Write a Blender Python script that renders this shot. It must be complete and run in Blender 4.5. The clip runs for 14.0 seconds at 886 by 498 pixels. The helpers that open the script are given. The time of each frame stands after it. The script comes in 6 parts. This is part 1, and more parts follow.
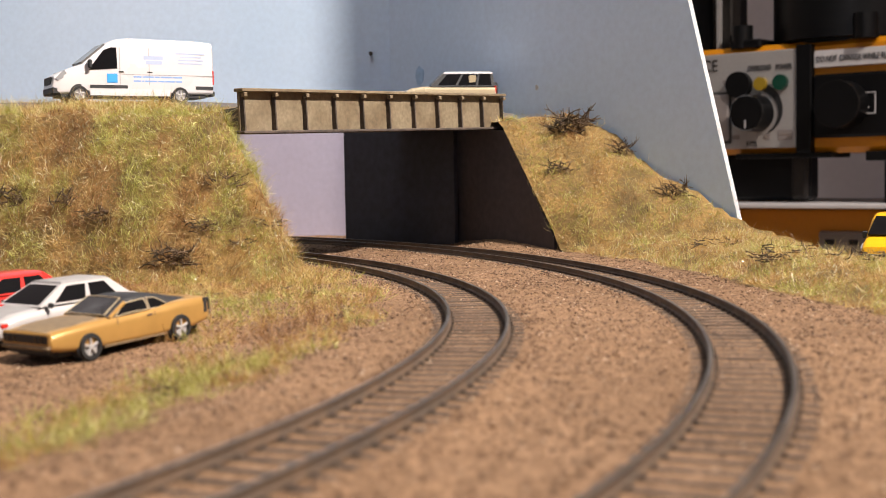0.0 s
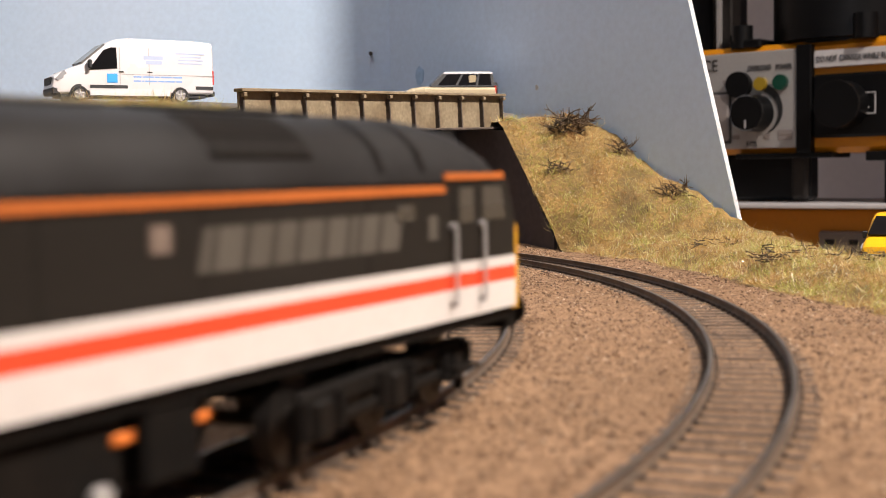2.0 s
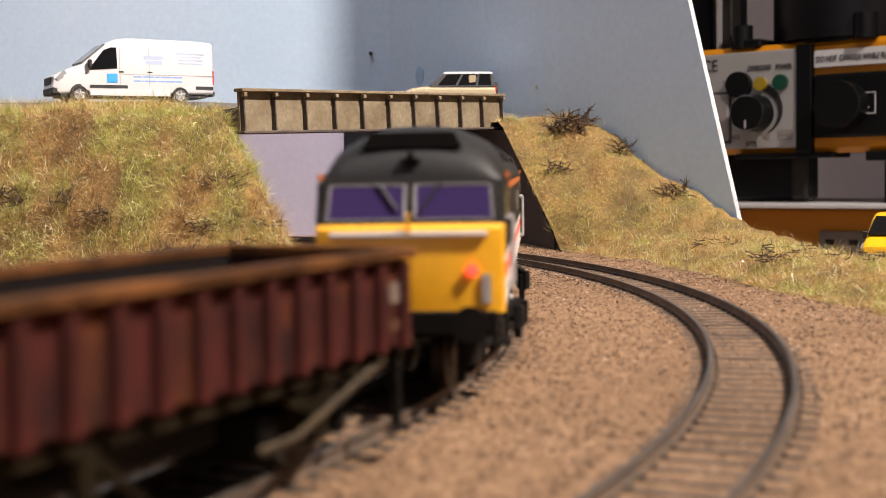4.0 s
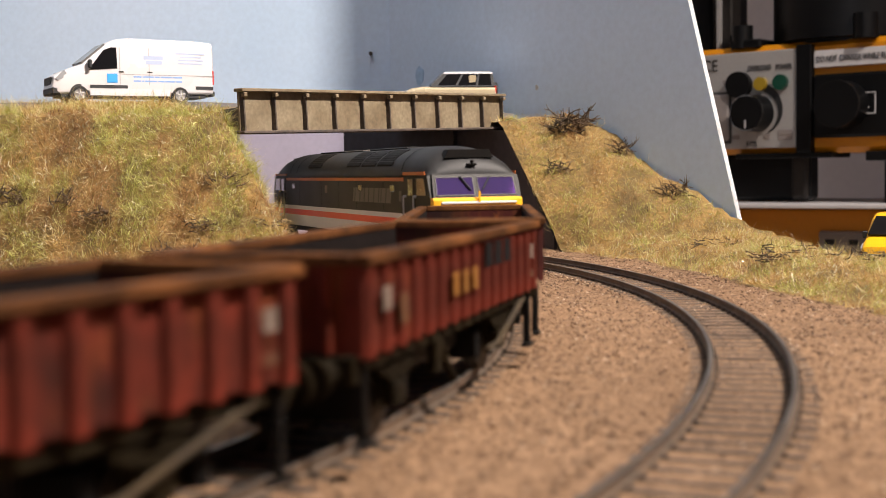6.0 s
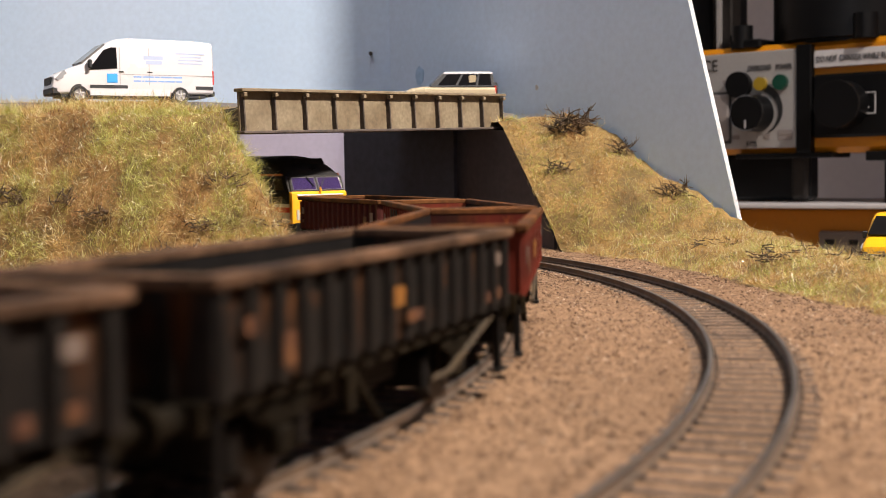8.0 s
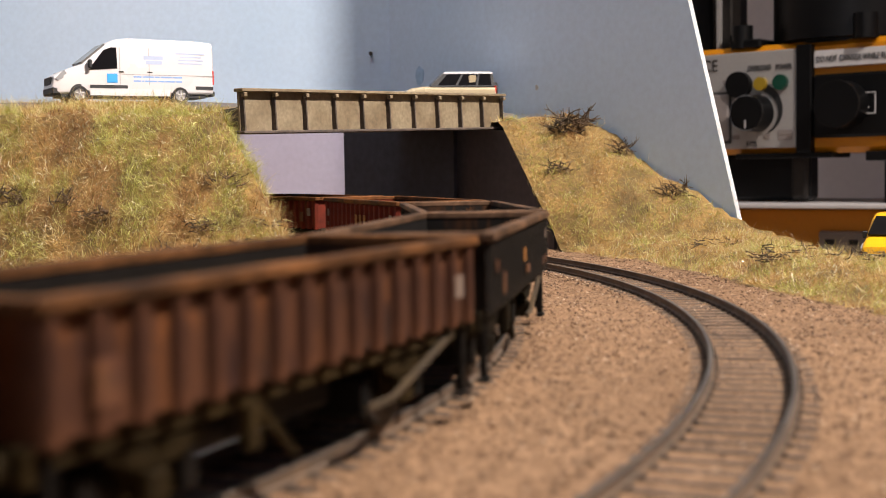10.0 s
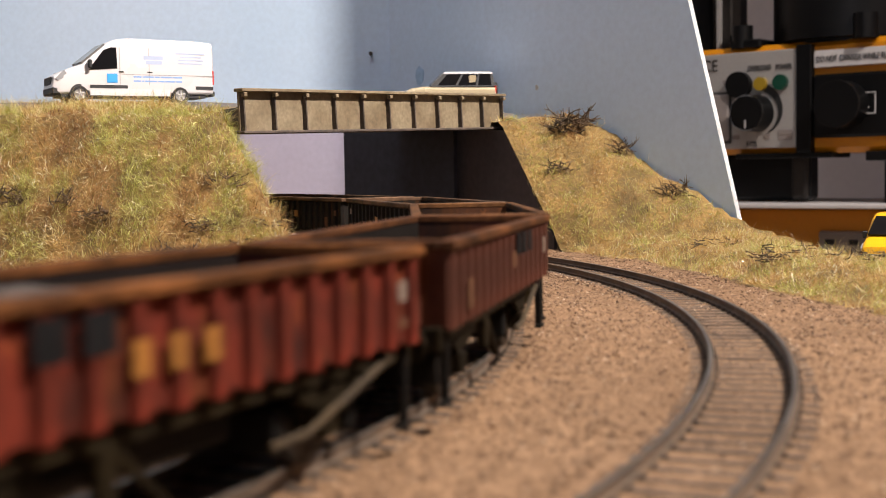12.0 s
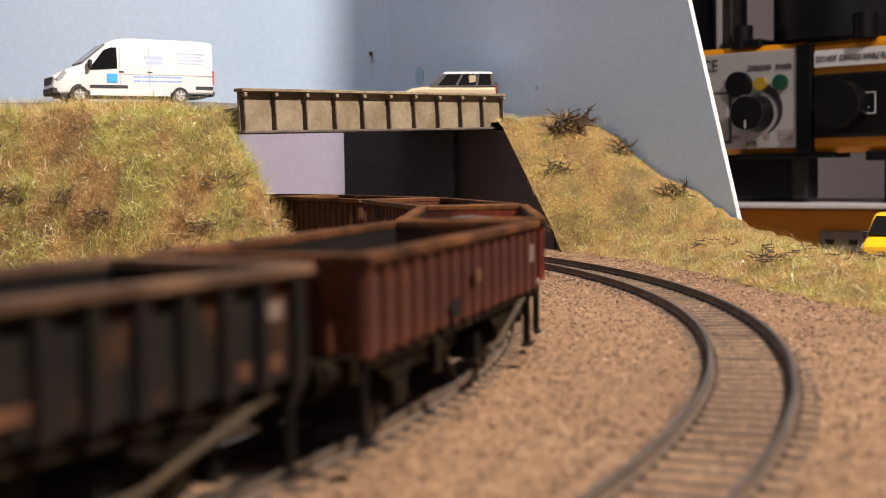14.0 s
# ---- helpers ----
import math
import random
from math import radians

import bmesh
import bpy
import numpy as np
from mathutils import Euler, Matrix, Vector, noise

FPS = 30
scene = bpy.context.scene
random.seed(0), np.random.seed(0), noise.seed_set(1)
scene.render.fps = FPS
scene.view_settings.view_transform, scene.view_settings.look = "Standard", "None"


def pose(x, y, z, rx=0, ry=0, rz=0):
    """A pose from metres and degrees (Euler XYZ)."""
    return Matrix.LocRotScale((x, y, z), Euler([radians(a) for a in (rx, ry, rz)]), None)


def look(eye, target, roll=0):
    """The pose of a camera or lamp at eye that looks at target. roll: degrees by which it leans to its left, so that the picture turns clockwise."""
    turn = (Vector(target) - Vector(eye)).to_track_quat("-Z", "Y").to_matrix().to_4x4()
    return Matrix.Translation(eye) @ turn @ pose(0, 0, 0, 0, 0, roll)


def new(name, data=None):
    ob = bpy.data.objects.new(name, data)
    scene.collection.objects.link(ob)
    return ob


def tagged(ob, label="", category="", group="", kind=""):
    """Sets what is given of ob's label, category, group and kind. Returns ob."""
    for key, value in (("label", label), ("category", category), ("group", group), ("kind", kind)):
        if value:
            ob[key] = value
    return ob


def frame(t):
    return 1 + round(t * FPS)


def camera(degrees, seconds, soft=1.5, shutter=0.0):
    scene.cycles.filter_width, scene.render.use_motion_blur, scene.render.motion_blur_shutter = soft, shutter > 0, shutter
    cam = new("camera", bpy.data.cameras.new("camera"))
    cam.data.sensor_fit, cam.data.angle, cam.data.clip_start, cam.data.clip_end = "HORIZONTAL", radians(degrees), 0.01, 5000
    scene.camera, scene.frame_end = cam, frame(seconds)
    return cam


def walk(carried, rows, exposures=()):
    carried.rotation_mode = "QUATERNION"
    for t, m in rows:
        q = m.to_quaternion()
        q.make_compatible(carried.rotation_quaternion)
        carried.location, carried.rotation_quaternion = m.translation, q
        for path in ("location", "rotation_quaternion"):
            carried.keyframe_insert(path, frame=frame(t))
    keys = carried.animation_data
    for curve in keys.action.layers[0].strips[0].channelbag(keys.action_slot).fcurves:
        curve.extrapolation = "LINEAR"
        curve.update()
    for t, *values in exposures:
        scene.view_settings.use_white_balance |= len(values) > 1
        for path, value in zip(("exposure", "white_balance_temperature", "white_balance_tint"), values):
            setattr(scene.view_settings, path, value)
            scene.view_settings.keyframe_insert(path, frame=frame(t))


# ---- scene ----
# ---- camera ----
cam = camera(38.28, 14.0, soft=0.85, shutter=0.5)
EYE = (0.0, 0.0, 0.0426)
VIEW = Matrix.Translation(EYE) @ pose(0, 0, 0, 90 - 3.54, 0, 0) @ pose(0, 0, 0, 0, 0, -0.963)
walk(cam, [(0.0, VIEW), (14.0, VIEW)])
cam.data.dof.use_dof = True
cam.data.dof.focus_distance = 0.60
cam.data.dof.aperture_fstop = 24.0

# ---- light ----
world = bpy.data.worlds.new("room_world")
scene.world = world
world.use_nodes = True
world.node_tree.nodes["Background"].inputs[0].default_value = (0.9, 0.92, 1.0, 1)
world.node_tree.nodes["Background"].inputs[1].default_value = 0.05


def area_lamp(name, eye, target, size, watts, color):
    data = bpy.data.lights.new(name, "AREA")
    data.shape, data.size, data.energy, data.color = "DISK", size, watts, color
    ob = new(name, data)
    ob.matrix_world = look(eye, target)
    return ob


spot = area_lamp("spot_light", (1.00, -0.07, 1.46), (-0.28, 0.66, 0.03), 0.10, 21.8, (1.0, 0.875, 0.785))
spot.data.spread = radians(85)
area_lamp("ceiling_light", (-0.3, 0.1, 1.75), (-0.15, 0.5, 0.0), 1.1, 9.5, (0.95, 0.97, 1.0))
# unseen low fill lamp, added to brighten the boards under the bridge
area_lamp("front_fill_light", (-0.45, -1.35, 0.42), (-0.1, 0.8, 0.05), 0.55, 2.6, (0.90, 0.90, 1.0))
scene.view_settings.exposure = 0.0


# ---- materials ----
def material(name, color, rough=0.6, metal=0.0, var=0.25, grain=200.0, large=18.0, bump=0.15, color2=None, spec=0.5, coat=0.0, rand=0.0, dist=0.0004):
    """A surface with fine grain and larger stains: the colour wanders from color to color2."""
    m = bpy.data.materials.new(name)
    m.use_nodes = True
    nt = m.node_tree
    b = nt.nodes["Principled BSDF"]
    b.inputs["Roughness"].default_value = rough
    b.inputs["Metallic"].default_value = metal
    b.inputs["Specular IOR Level"].default_value = spec
    b.inputs["Coat Weight"].default_value = coat
    tc = nt.nodes.new("ShaderNodeTexCoord")
    n1, n2 = nt.nodes.new("ShaderNodeTexNoise"), nt.nodes.new("ShaderNodeTexNoise")
    n1.inputs["Scale"].default_value, n2.inputs["Scale"].default_value = grain, large
    n1.inputs["Detail"].default_value, n2.inputs["Detail"].default_value = 4, 5
    for n in (n1, n2):
        nt.links.new(tc.outputs["Object"], n.inputs["Vector"])
    c2 = color2 or tuple(max(0.0, c * (1 - var)) for c in color)
    ramp = nt.nodes.new("ShaderNodeValToRGB")
    ramp.color_ramp.elements[0].position, ramp.color_ramp.elements[1].position = 0.36, 0.64
    ramp.color_ramp.elements[0].color, ramp.color_ramp.elements[1].color = (*c2, 1), (*color, 1)
    nt.links.new(n2.outputs["Fac"], ramp.inputs["Fac"])
    mix = nt.nodes.new("ShaderNodeMix")
    mix.data_type, mix.blend_type = "RGBA", "MULTIPLY"
    mix.inputs["Factor"].default_value = 1.0
    r2 = nt.nodes.new("ShaderNodeMapRange")
    r2.inputs["From Min"].default_value, r2.inputs["From Max"].default_value = 0.3, 0.7
    r2.inputs["To Min"].default_value, r2.inputs["To Max"].default_value = 1 - var, 1 + var * 0.4
    nt.links.new(n1.outputs["Fac"], r2.inputs["Value"])
    val = r2.outputs["Result"]
    if rand:
        info = nt.nodes.new("ShaderNodeObjectInfo")
        r3 = nt.nodes.new("ShaderNodeMapRange")
        r3.inputs["To Min"].default_value, r3.inputs["To Max"].default_value = 1 - rand, 1 + rand
        nt.links.new(info.outputs["Random"], r3.inputs["Value"])
        mul = nt.nodes.new("ShaderNodeMath")
        mul.operation = "MULTIPLY"
        nt.links.new(val, mul.inputs[0])
        nt.links.new(r3.outputs["Result"], mul.inputs[1])
        val = mul.outputs[0]
    nt.links.new(ramp.outputs["Color"], mix.inputs["A"])
    nt.links.new(val, mix.inputs["B"])
    nt.links.new(mix.outputs["Result"], b.inputs["Base Color"])
    if bump:
        bp = nt.nodes.new("ShaderNodeBump")
        bp.inputs["Strength"].default_value, bp.inputs["Distance"].default_value = bump, dist
        nt.links.new(n1.outputs["Fac"], bp.inputs["Height"])
        nt.links.new(bp.outputs["Normal"], b.inputs["Normal"])
    rr = nt.nodes.new("ShaderNodeMapRange")
    rr.inputs["To Min"].default_value, rr.inputs["To Max"].default_value = max(0.02, rough - 0.12), min(1.0, rough + 0.12)
    nt.links.new(n2.outputs["Fac"], rr.inputs["Value"])
    nt.links.new(rr.outputs["Result"], b.inputs["Roughness"])
    return m


def ballast_material(name, stops, scale=900.0):
    """Crushed stone glued down: cells of several browns with relief between them, and wide stains."""
    m = bpy.data.materials.new(name)
    m.use_nodes = True
    nt = m.node_tree
    b = nt.nodes["Principled BSDF"]
    b.inputs["Roughness"].default_value, b.inputs["Specular IOR Level"].default_value = 0.9, 0.25
    tc = nt.nodes.new("ShaderNodeTexCoord")
    vo, no = nt.nodes.new("ShaderNodeTexVoronoi"), nt.nodes.new("ShaderNodeTexNoise")
    vo.inputs["Scale"].default_value = scale
    no.inputs["Scale"].default_value, no.inputs["Detail"].default_value = 14.0, 6
    nt.links.new(tc.outputs["Object"], vo.inputs["Vector"])
    nt.links.new(tc.outputs["Object"], no.inputs["Vector"])
    sep = nt.nodes.new("ShaderNodeSeparateColor")
    nt.links.new(vo.outputs["Color"], sep.inputs["Color"])
    add = nt.nodes.new("ShaderNodeMath")
    add.operation = "MULTIPLY_ADD"
    add.inputs[1].default_value = 0.55
    nt.links.new(sep.outputs["Red"], add.inputs[0])
    sc = nt.nodes.new("ShaderNodeMath")
    sc.operation = "MULTIPLY"
    sc.inputs[1].default_value = 0.5
    nt.links.new(no.outputs["Fac"], sc.inputs[0])
    nt.links.new(sc.outputs[0], add.inputs[2])
    ramp = nt.nodes.new("ShaderNodeValToRGB")
    el = ramp.color_ramp.elements
    while len(el) < len(stops):
        el.new(0.5)
    for e, (pos, col) in zip(el, stops):
        e.position, e.color = pos, (*col, 1)
    nt.links.new(add.outputs[0], ramp.inputs["Fac"])
    nt.links.new(ramp.outputs["Color"], b.inputs["Base Color"])
    bp = nt.nodes.new("ShaderNodeBump")
    bp.inputs["Strength"].default_value, bp.inputs["Distance"].default_value = 0.9, 0.0006
    bp.invert = True
    nt.links.new(vo.outputs["Distance"], bp.inputs["Height"])
    nt.links.new(bp.outputs["Normal"], b.inputs["Normal"])
    return m


def fibre_material(name, stops, rough=0.45, patch=110.0, transl=0.25):
    """Static-grass fibres: each fibre has its own tone, small clumps lean lighter or darker together."""
    m = bpy.data.materials.new(name)
    m.use_nodes = True
    nt = m.node_tree
    b = nt.nodes["Principled BSDF"]
    b.inputs["Roughness"].default_value = rough
    tc, geo = nt.nodes.new("ShaderNodeTexCoord"), nt.nodes.new("ShaderNodeNewGeometry")
    no = nt.nodes.new("ShaderNodeTexNoise")
    no.inputs["Scale"].default_value, no.inputs["Detail"].default_value = patch, 3
    nt.links.new(tc.outputs["Object"], no.inputs["Vector"])
    mr = nt.nodes.new("ShaderNodeMapRange")
    mr.inputs["From Min"].default_value, mr.inputs["From Max"].default_value = 0.36, 0.64
    mr.inputs["To Max"].default_value = 0.5
    nt.links.new(no.outputs["Fac"], mr.inputs["Value"])
    add = nt.nodes.new("ShaderNodeMath")
    add.operation = "MULTIPLY_ADD"
    add.inputs[1].default_value = 0.5
    nt.links.new(geo.outputs["Random Per Island"], add.inputs[0])
    nt.links.new(mr.outputs["Result"], add.inputs[2])
    ramp = nt.nodes.new("ShaderNodeValToRGB")
    el = ramp.color_ramp.elements
    while len(el) < len(stops):
        el.new(0.5)
    for e, (pos, col) in zip(el, stops):
        e.position, e.color = pos, (*col, 1)
    nt.links.new(add.outputs[0], ramp.inputs["Fac"])
    nt.links.new(ramp.outputs["Color"], b.inputs["Base Color"])
    tr, mx = nt.nodes.new("ShaderNodeBsdfTranslucent"), nt.nodes.new("ShaderNodeMixShader")
    mx.inputs[0].default_value = transl
    nt.links.new(ramp.outputs["Color"], tr.inputs["Color"])
    nt.links.new(b.outputs[0], mx.inputs[1])
    nt.links.new(tr.outputs[0], mx.inputs[2])
    nt.links.new(mx.outputs[0], nt.nodes["Material Output"].inputs["Surface"])
    return m


def streaked_material(name, side, side2, rust):
    """Wagon sheet: faded paint with blotches, rust running down in streaks, and soot in patches."""
    m = bpy.data.materials.new(name)
    m.use_nodes = True
    nt = m.node_tree
    b = nt.nodes["Principled BSDF"]
    b.inputs["Specular IOR Level"].default_value = 0.15
    tc = nt.nodes.new("ShaderNodeTexCoord")

    def noise_at(scale, stretch, detail=5):
        mp, n = nt.nodes.new("ShaderNodeMapping"), nt.nodes.new("ShaderNodeTexNoise")
        mp.inputs["Scale"].default_value = stretch
        n.inputs["Scale"].default_value, n.inputs["Detail"].default_value = scale, detail
        nt.links.new(tc.outputs["Object"], mp.inputs["Vector"])
        nt.links.new(mp.outputs[0], n.inputs["Vector"])
        return n.outputs["Fac"]

    def blend(a, col, fac, lo, hi, top=1.0):
        r, mx = nt.nodes.new("ShaderNodeMapRange"), nt.nodes.new("ShaderNodeMix")
        r.inputs["From Min"].default_value, r.inputs["From Max"].default_value, r.inputs["To Max"].default_value = lo, hi, top
        nt.links.new(fac, r.inputs["Value"])
        mx.data_type = "RGBA"
        nt.links.new(r.outputs["Result"], mx.inputs["Factor"])
        if isinstance(a, tuple):
            mx.inputs["A"].default_value = (*a, 1)
        else:
            nt.links.new(a, mx.inputs["A"])
        mx.inputs["B"].default_value = (*col, 1)
        return mx.outputs["Result"]
    c = blend(side, side2, noise_at(95, (1, 1, 1)), 0.40, 0.66)
    c = blend(c, rust, noise_at(210, (1, 1, 0.22)), 0.54, 0.70, 0.85)
    c = blend(c, tuple(x * 1.7 for x in rust), noise_at(330, (1, 1, 0.5)), 0.64, 0.74, 0.8)
    c = blend(c, (0.006, 0.0055, 0.005), noise_at(60, (1, 1, 0.6)), 0.52, 0.68, 0.75)
    nt.links.new(c, b.inputs["Base Color"])
    bp = nt.nodes.new("ShaderNodeBump")
    bp.inputs["Strength"].default_value, bp.inputs["Distance"].default_value = 0.2, 0.0004
    nt.links.new(noise_at(500, (1, 1, 1)), bp.inputs["Height"])
    nt.links.new(bp.outputs["Normal"], b.inputs["Normal"])
    b.inputs["Roughness"].default_value = 0.72
    return m


def glow_material(name, color, strength):
    m = bpy.data.materials.new(name)
    m.use_nodes = True
    b = m.node_tree.nodes["Principled BSDF"]
    b.inputs["Base Color"].default_value = (*color, 1)
    b.inputs["Emission Color"].default_value = (*color, 1)
    b.inputs["Emission Strength"].default_value = strength
    return m


M_BALLAST = ballast_material("ballast", [(0.12, (0.07, 0.040, 0.022)), (0.35, (0.15, 0.088, 0.048)), (0.6, (0.225, 0.134, 0.074)), (0.9, (0.35, 0.22, 0.13))])
M_STONE = material("ballast_stone", (0.42, 0.30, 0.21), 0.9, var=0.3, grain=900, large=260, color2=(0.13, 0.085, 0.06), bump=0)
M_SOIL = material("bank_soil", (0.27, 0.165, 0.05), 0.95, var=0.45, grain=500, large=60, color2=(0.13, 0.085, 0.024), bump=0.6, dist=0.001)
M_GRASS = fibre_material("straw_grass", [(0.05, (0.22, 0.115, 0.04)), (0.25, (0.40, 0.22, 0.07)), (0.5, (0.54, 0.345, 0.125)), (0.75, (0.54, 0.42, 0.135)), (0.97, (0.78, 0.62, 0.29))], transl=0.3)
M_GREEN = fibre_material("green_grass", [(0.05, (0.24, 0.20, 0.06)), (0.3, (0.35, 0.335, 0.07)), (0.6, (0.47, 0.47, 0.12)), (0.95, (0.74, 0.75, 0.30))], transl=0.32)
M_BROWN = fibre_material("brown_dead_grass", [(0.05, (0.08, 0.04, 0.016)), (0.4, (0.28, 0.14, 0.05)), (0.75, (0.46, 0.25, 0.10)), (0.97, (0.60, 0.38, 0.18))], transl=0.25)
M_STRAW = fibre_material("pale_straw", [(0.1, (0.60, 0.45, 0.20)), (0.5, (0.85, 0.72, 0.42)), (0.95, (0.78, 0.80, 0.42))], 0.3, transl=0.3)
# bright glints on the grass, put in as pale and very glossy fibres
M_GLINT = material("glossy_nylon_fibre", (0.85, 0.82, 0.62), 0.16, var=0.1, grain=300, large=60, bump=0, spec=1.0)
M_TWIG = material("twig", (0.12, 0.075, 0.04), 0.85, var=0.4, grain=600, large=120, color2=(0.05, 0.035, 0.018))
M_RAIL_TOP = material("rail_steel", (0.34, 0.31, 0.28), 0.38, 0.9, var=0.3, grain=700, large=60, bump=0.05)
M_RAIL_SIDE = material("rail_rust", (0.095, 0.07, 0.052), 0.65, 0.2, var=0.35, grain=900, large=90, color2=(0.15, 0.10, 0.065))
M_SLEEPER = material("sleeper_wood", (0.10, 0.068, 0.046), 0.85, var=0.35, grain=900, large=200, rand=0.3)
M_BLUE = material("sky_blue_paint", (0.64, 0.79, 0.97), 0.75, var=0.05, grain=260, large=6, color2=(0.59, 0.76, 0.95), bump=0.12)
# lilac grey that holds the shade on the lower backscene
M_LILAC = material("lilac_grey_shade", (0.52, 0.49, 0.62), 0.8, var=0.06, grain=260, large=8, bump=0.08)
M_TOUCHUP = material("darker_blue_touch_up", (0.42, 0.63, 0.86), 0.75, var=0.12, grain=300, large=90)
M_FOAM = material("white_foam_board", (0.60, 0.62, 0.64), 0.9, var=0.22, grain=500, large=70, bump=0.8, dist=0.0012)
M_BLACKBOARD = material("black_paint", (0.040, 0.044, 0.060), 0.62, var=0.25, grain=200, large=12, bump=0.08)
M_BROWNBOARD = material("dark_brown_paint", (0.058, 0.044, 0.042), 0.7, var=0.25, grain=260, large=14)
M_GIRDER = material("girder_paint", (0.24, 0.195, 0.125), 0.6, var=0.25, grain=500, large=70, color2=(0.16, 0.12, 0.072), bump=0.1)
M_GIRDER_DARK = material("girder_dark_brown", (0.10, 0.075, 0.06), 0.75, var=0.4, grain=500, large=90, color2=(0.05, 0.04, 0.034))
M_TARMAC = material("model_tarmac", (0.20, 0.19, 0.18), 0.9, var=0.25, grain=900, large=30)
M_ROOMWALL = material("room_wall_paint", (0.74, 0.68, 0.64), 0.85, var=0.04, grain=90, large=3, bump=0.05)
M_BENCH = material("bench_wood", (0.30, 0.20, 0.12), 0.7, var=0.3, grain=120, large=8)

# vehicle materials
M_LOCO_GREY = material("loco_dark_grey", (0.017, 0.015, 0.0125), 0.5, var=0.10, grain=700, large=40, bump=0.03, spec=0.25)
M_LOCO_ROOF = material("loco_roof_grey", (0.022, 0.0215, 0.0215), 0.5, var=0.18, grain=600, large=50, color2=(0.015, 0.014, 0.0135), bump=0.05, spec=0.25)
M_LOCO_BLACK = material("grimy_black", (0.006, 0.0055, 0.005), 0.6, var=0.3, grain=700, large=60, color2=(0.010, 0.008, 0.0065), spec=0.12)
M_LOCO_WHITE = material("loco_white_band", (0.67, 0.635, 0.60), 0.42, var=0.05, grain=500, large=40, bump=0.02)
M_LOCO_RED = material("loco_red_stripe", (0.80, 0.075, 0.028), 0.42, var=0.06, grain=500, large=40, bump=0.02)
M_LOCO_ORANGE = material("loco_orange_line", (0.48, 0.13, 0.025), 0.5, var=0.08, grain=500, large=40, bump=0.02)
M_LOCO_YELLOW = material("loco_warning_yellow", (0.86, 0.42, 0.012), 0.42, var=0.08, grain=500, large=45, bump=0.03)
M_LETTER = material("pale_grey_lettering", (0.095, 0.085, 0.07), 0.5, var=0.1, grain=500, large=60)
M_HANDRAIL = material("white_handrail", (0.42, 0.41, 0.40), 0.4, var=0.08)
M_CAB_INSIDE = material("cab_interior", (0.30, 0.27, 0.22), 0.8, var=0.2, grain=300, large=60)
M_SEAL = material("black_rubber", (0.012, 0.012, 0.013), 0.55, var=0.2)
M_WHEEL = material("wheel_steel", (0.06, 0.052, 0.046), 0.5, 0.85, var=0.3, grain=500, large=60)
M_RUST_ORANGE = material("orange_pipe", (0.75, 0.20, 0.03), 0.5, var=0.15)


def glass_material(name, color=(1, 1, 1), rough=0.03, alpha=0.3, film=0.0):
    m = bpy.data.materials.new(name)
    m.use_nodes = True
    b = m.node_tree.nodes["Principled BSDF"]
    b.inputs["Base Color"].default_value = (*color, 1)
    b.inputs["Roughness"].default_value = rough
    b.inputs["Alpha"].default_value = alpha
    b.inputs["Specular IOR Level"].default_value = 1.0
    b.inputs["Coat Weight"].default_value = 1.0
    b.inputs["Coat Roughness"].default_value = 0.02
    if film:
        b.inputs["Thin Film Thickness"].default_value = film
    return m


M_GLASS = glass_material("tinted_window", (0.012, 0.013, 0.015), 0.04, 1.0)
# violet base colour stands in for the light reflected in the windscreen
M_CABGLASS = glass_material("cab_glazing", (0.045, 0.03, 0.11), 0.03, 0.85, 520.0)
M_SIDEGLASS = glass_material("cab_side_glazing", (0.085, 0.074, 0.057), 0.05, 1.0)


# ---- building helpers ----
def add_box(bm, c, s, bevel=0.0):
    """A box of centre c and size s, its edges rounded by bevel."""
    r = bmesh.ops.create_cube(bm, size=1.0, matrix=Matrix.LocRotScale(c, None, s))
    if bevel:
        es = list({e for v in r["verts"] for e in v.link_edges})
        bmesh.ops.bevel(bm, geom=es, offset=bevel, segments=1, profile=0.5, affect="EDGES")


def add_rod(bm, a, b, r, n=8, r2=None):
    a, b = Vector(a), Vector(b)
    q = (b - a).to_track_quat("Z", "Y").to_matrix().to_4x4()
    bmesh.ops.create_cone(bm, cap_ends=True, segments=n, radius1=r, radius2=r if r2 is None else r2, depth=(b - a).length, matrix=Matrix.Translation((a + b) / 2) @ q)


def add_loft(bm, rings, closed=True, caps=True):
    """Skin between rings of equally many points."""
    vs = [[bm.verts.new(p) for p in ring] for ring in rings]
    n = len(vs[0])
    for a, b in zip(vs, vs[1:]):
        for i in range(n if closed else n - 1):
            j = (i + 1) % n
            bm.faces.new((a[i], a[j], b[j], b[i]))
    if caps and closed:
        bm.faces.new(vs[0][::-1])
        bm.faces.new(vs[-1])


def add_prism(bm, pts, axis, lo, hi):
    """A flat outline pushed from lo to hi along an axis (0, 1 or 2); pts hold the other two coordinates in order."""
    def put(p, d):
        q = list(p)
        q.insert(axis, d)
        return q
    add_loft(bm, [[put(p, lo) for p in pts], [put(p, hi) for p in pts]])


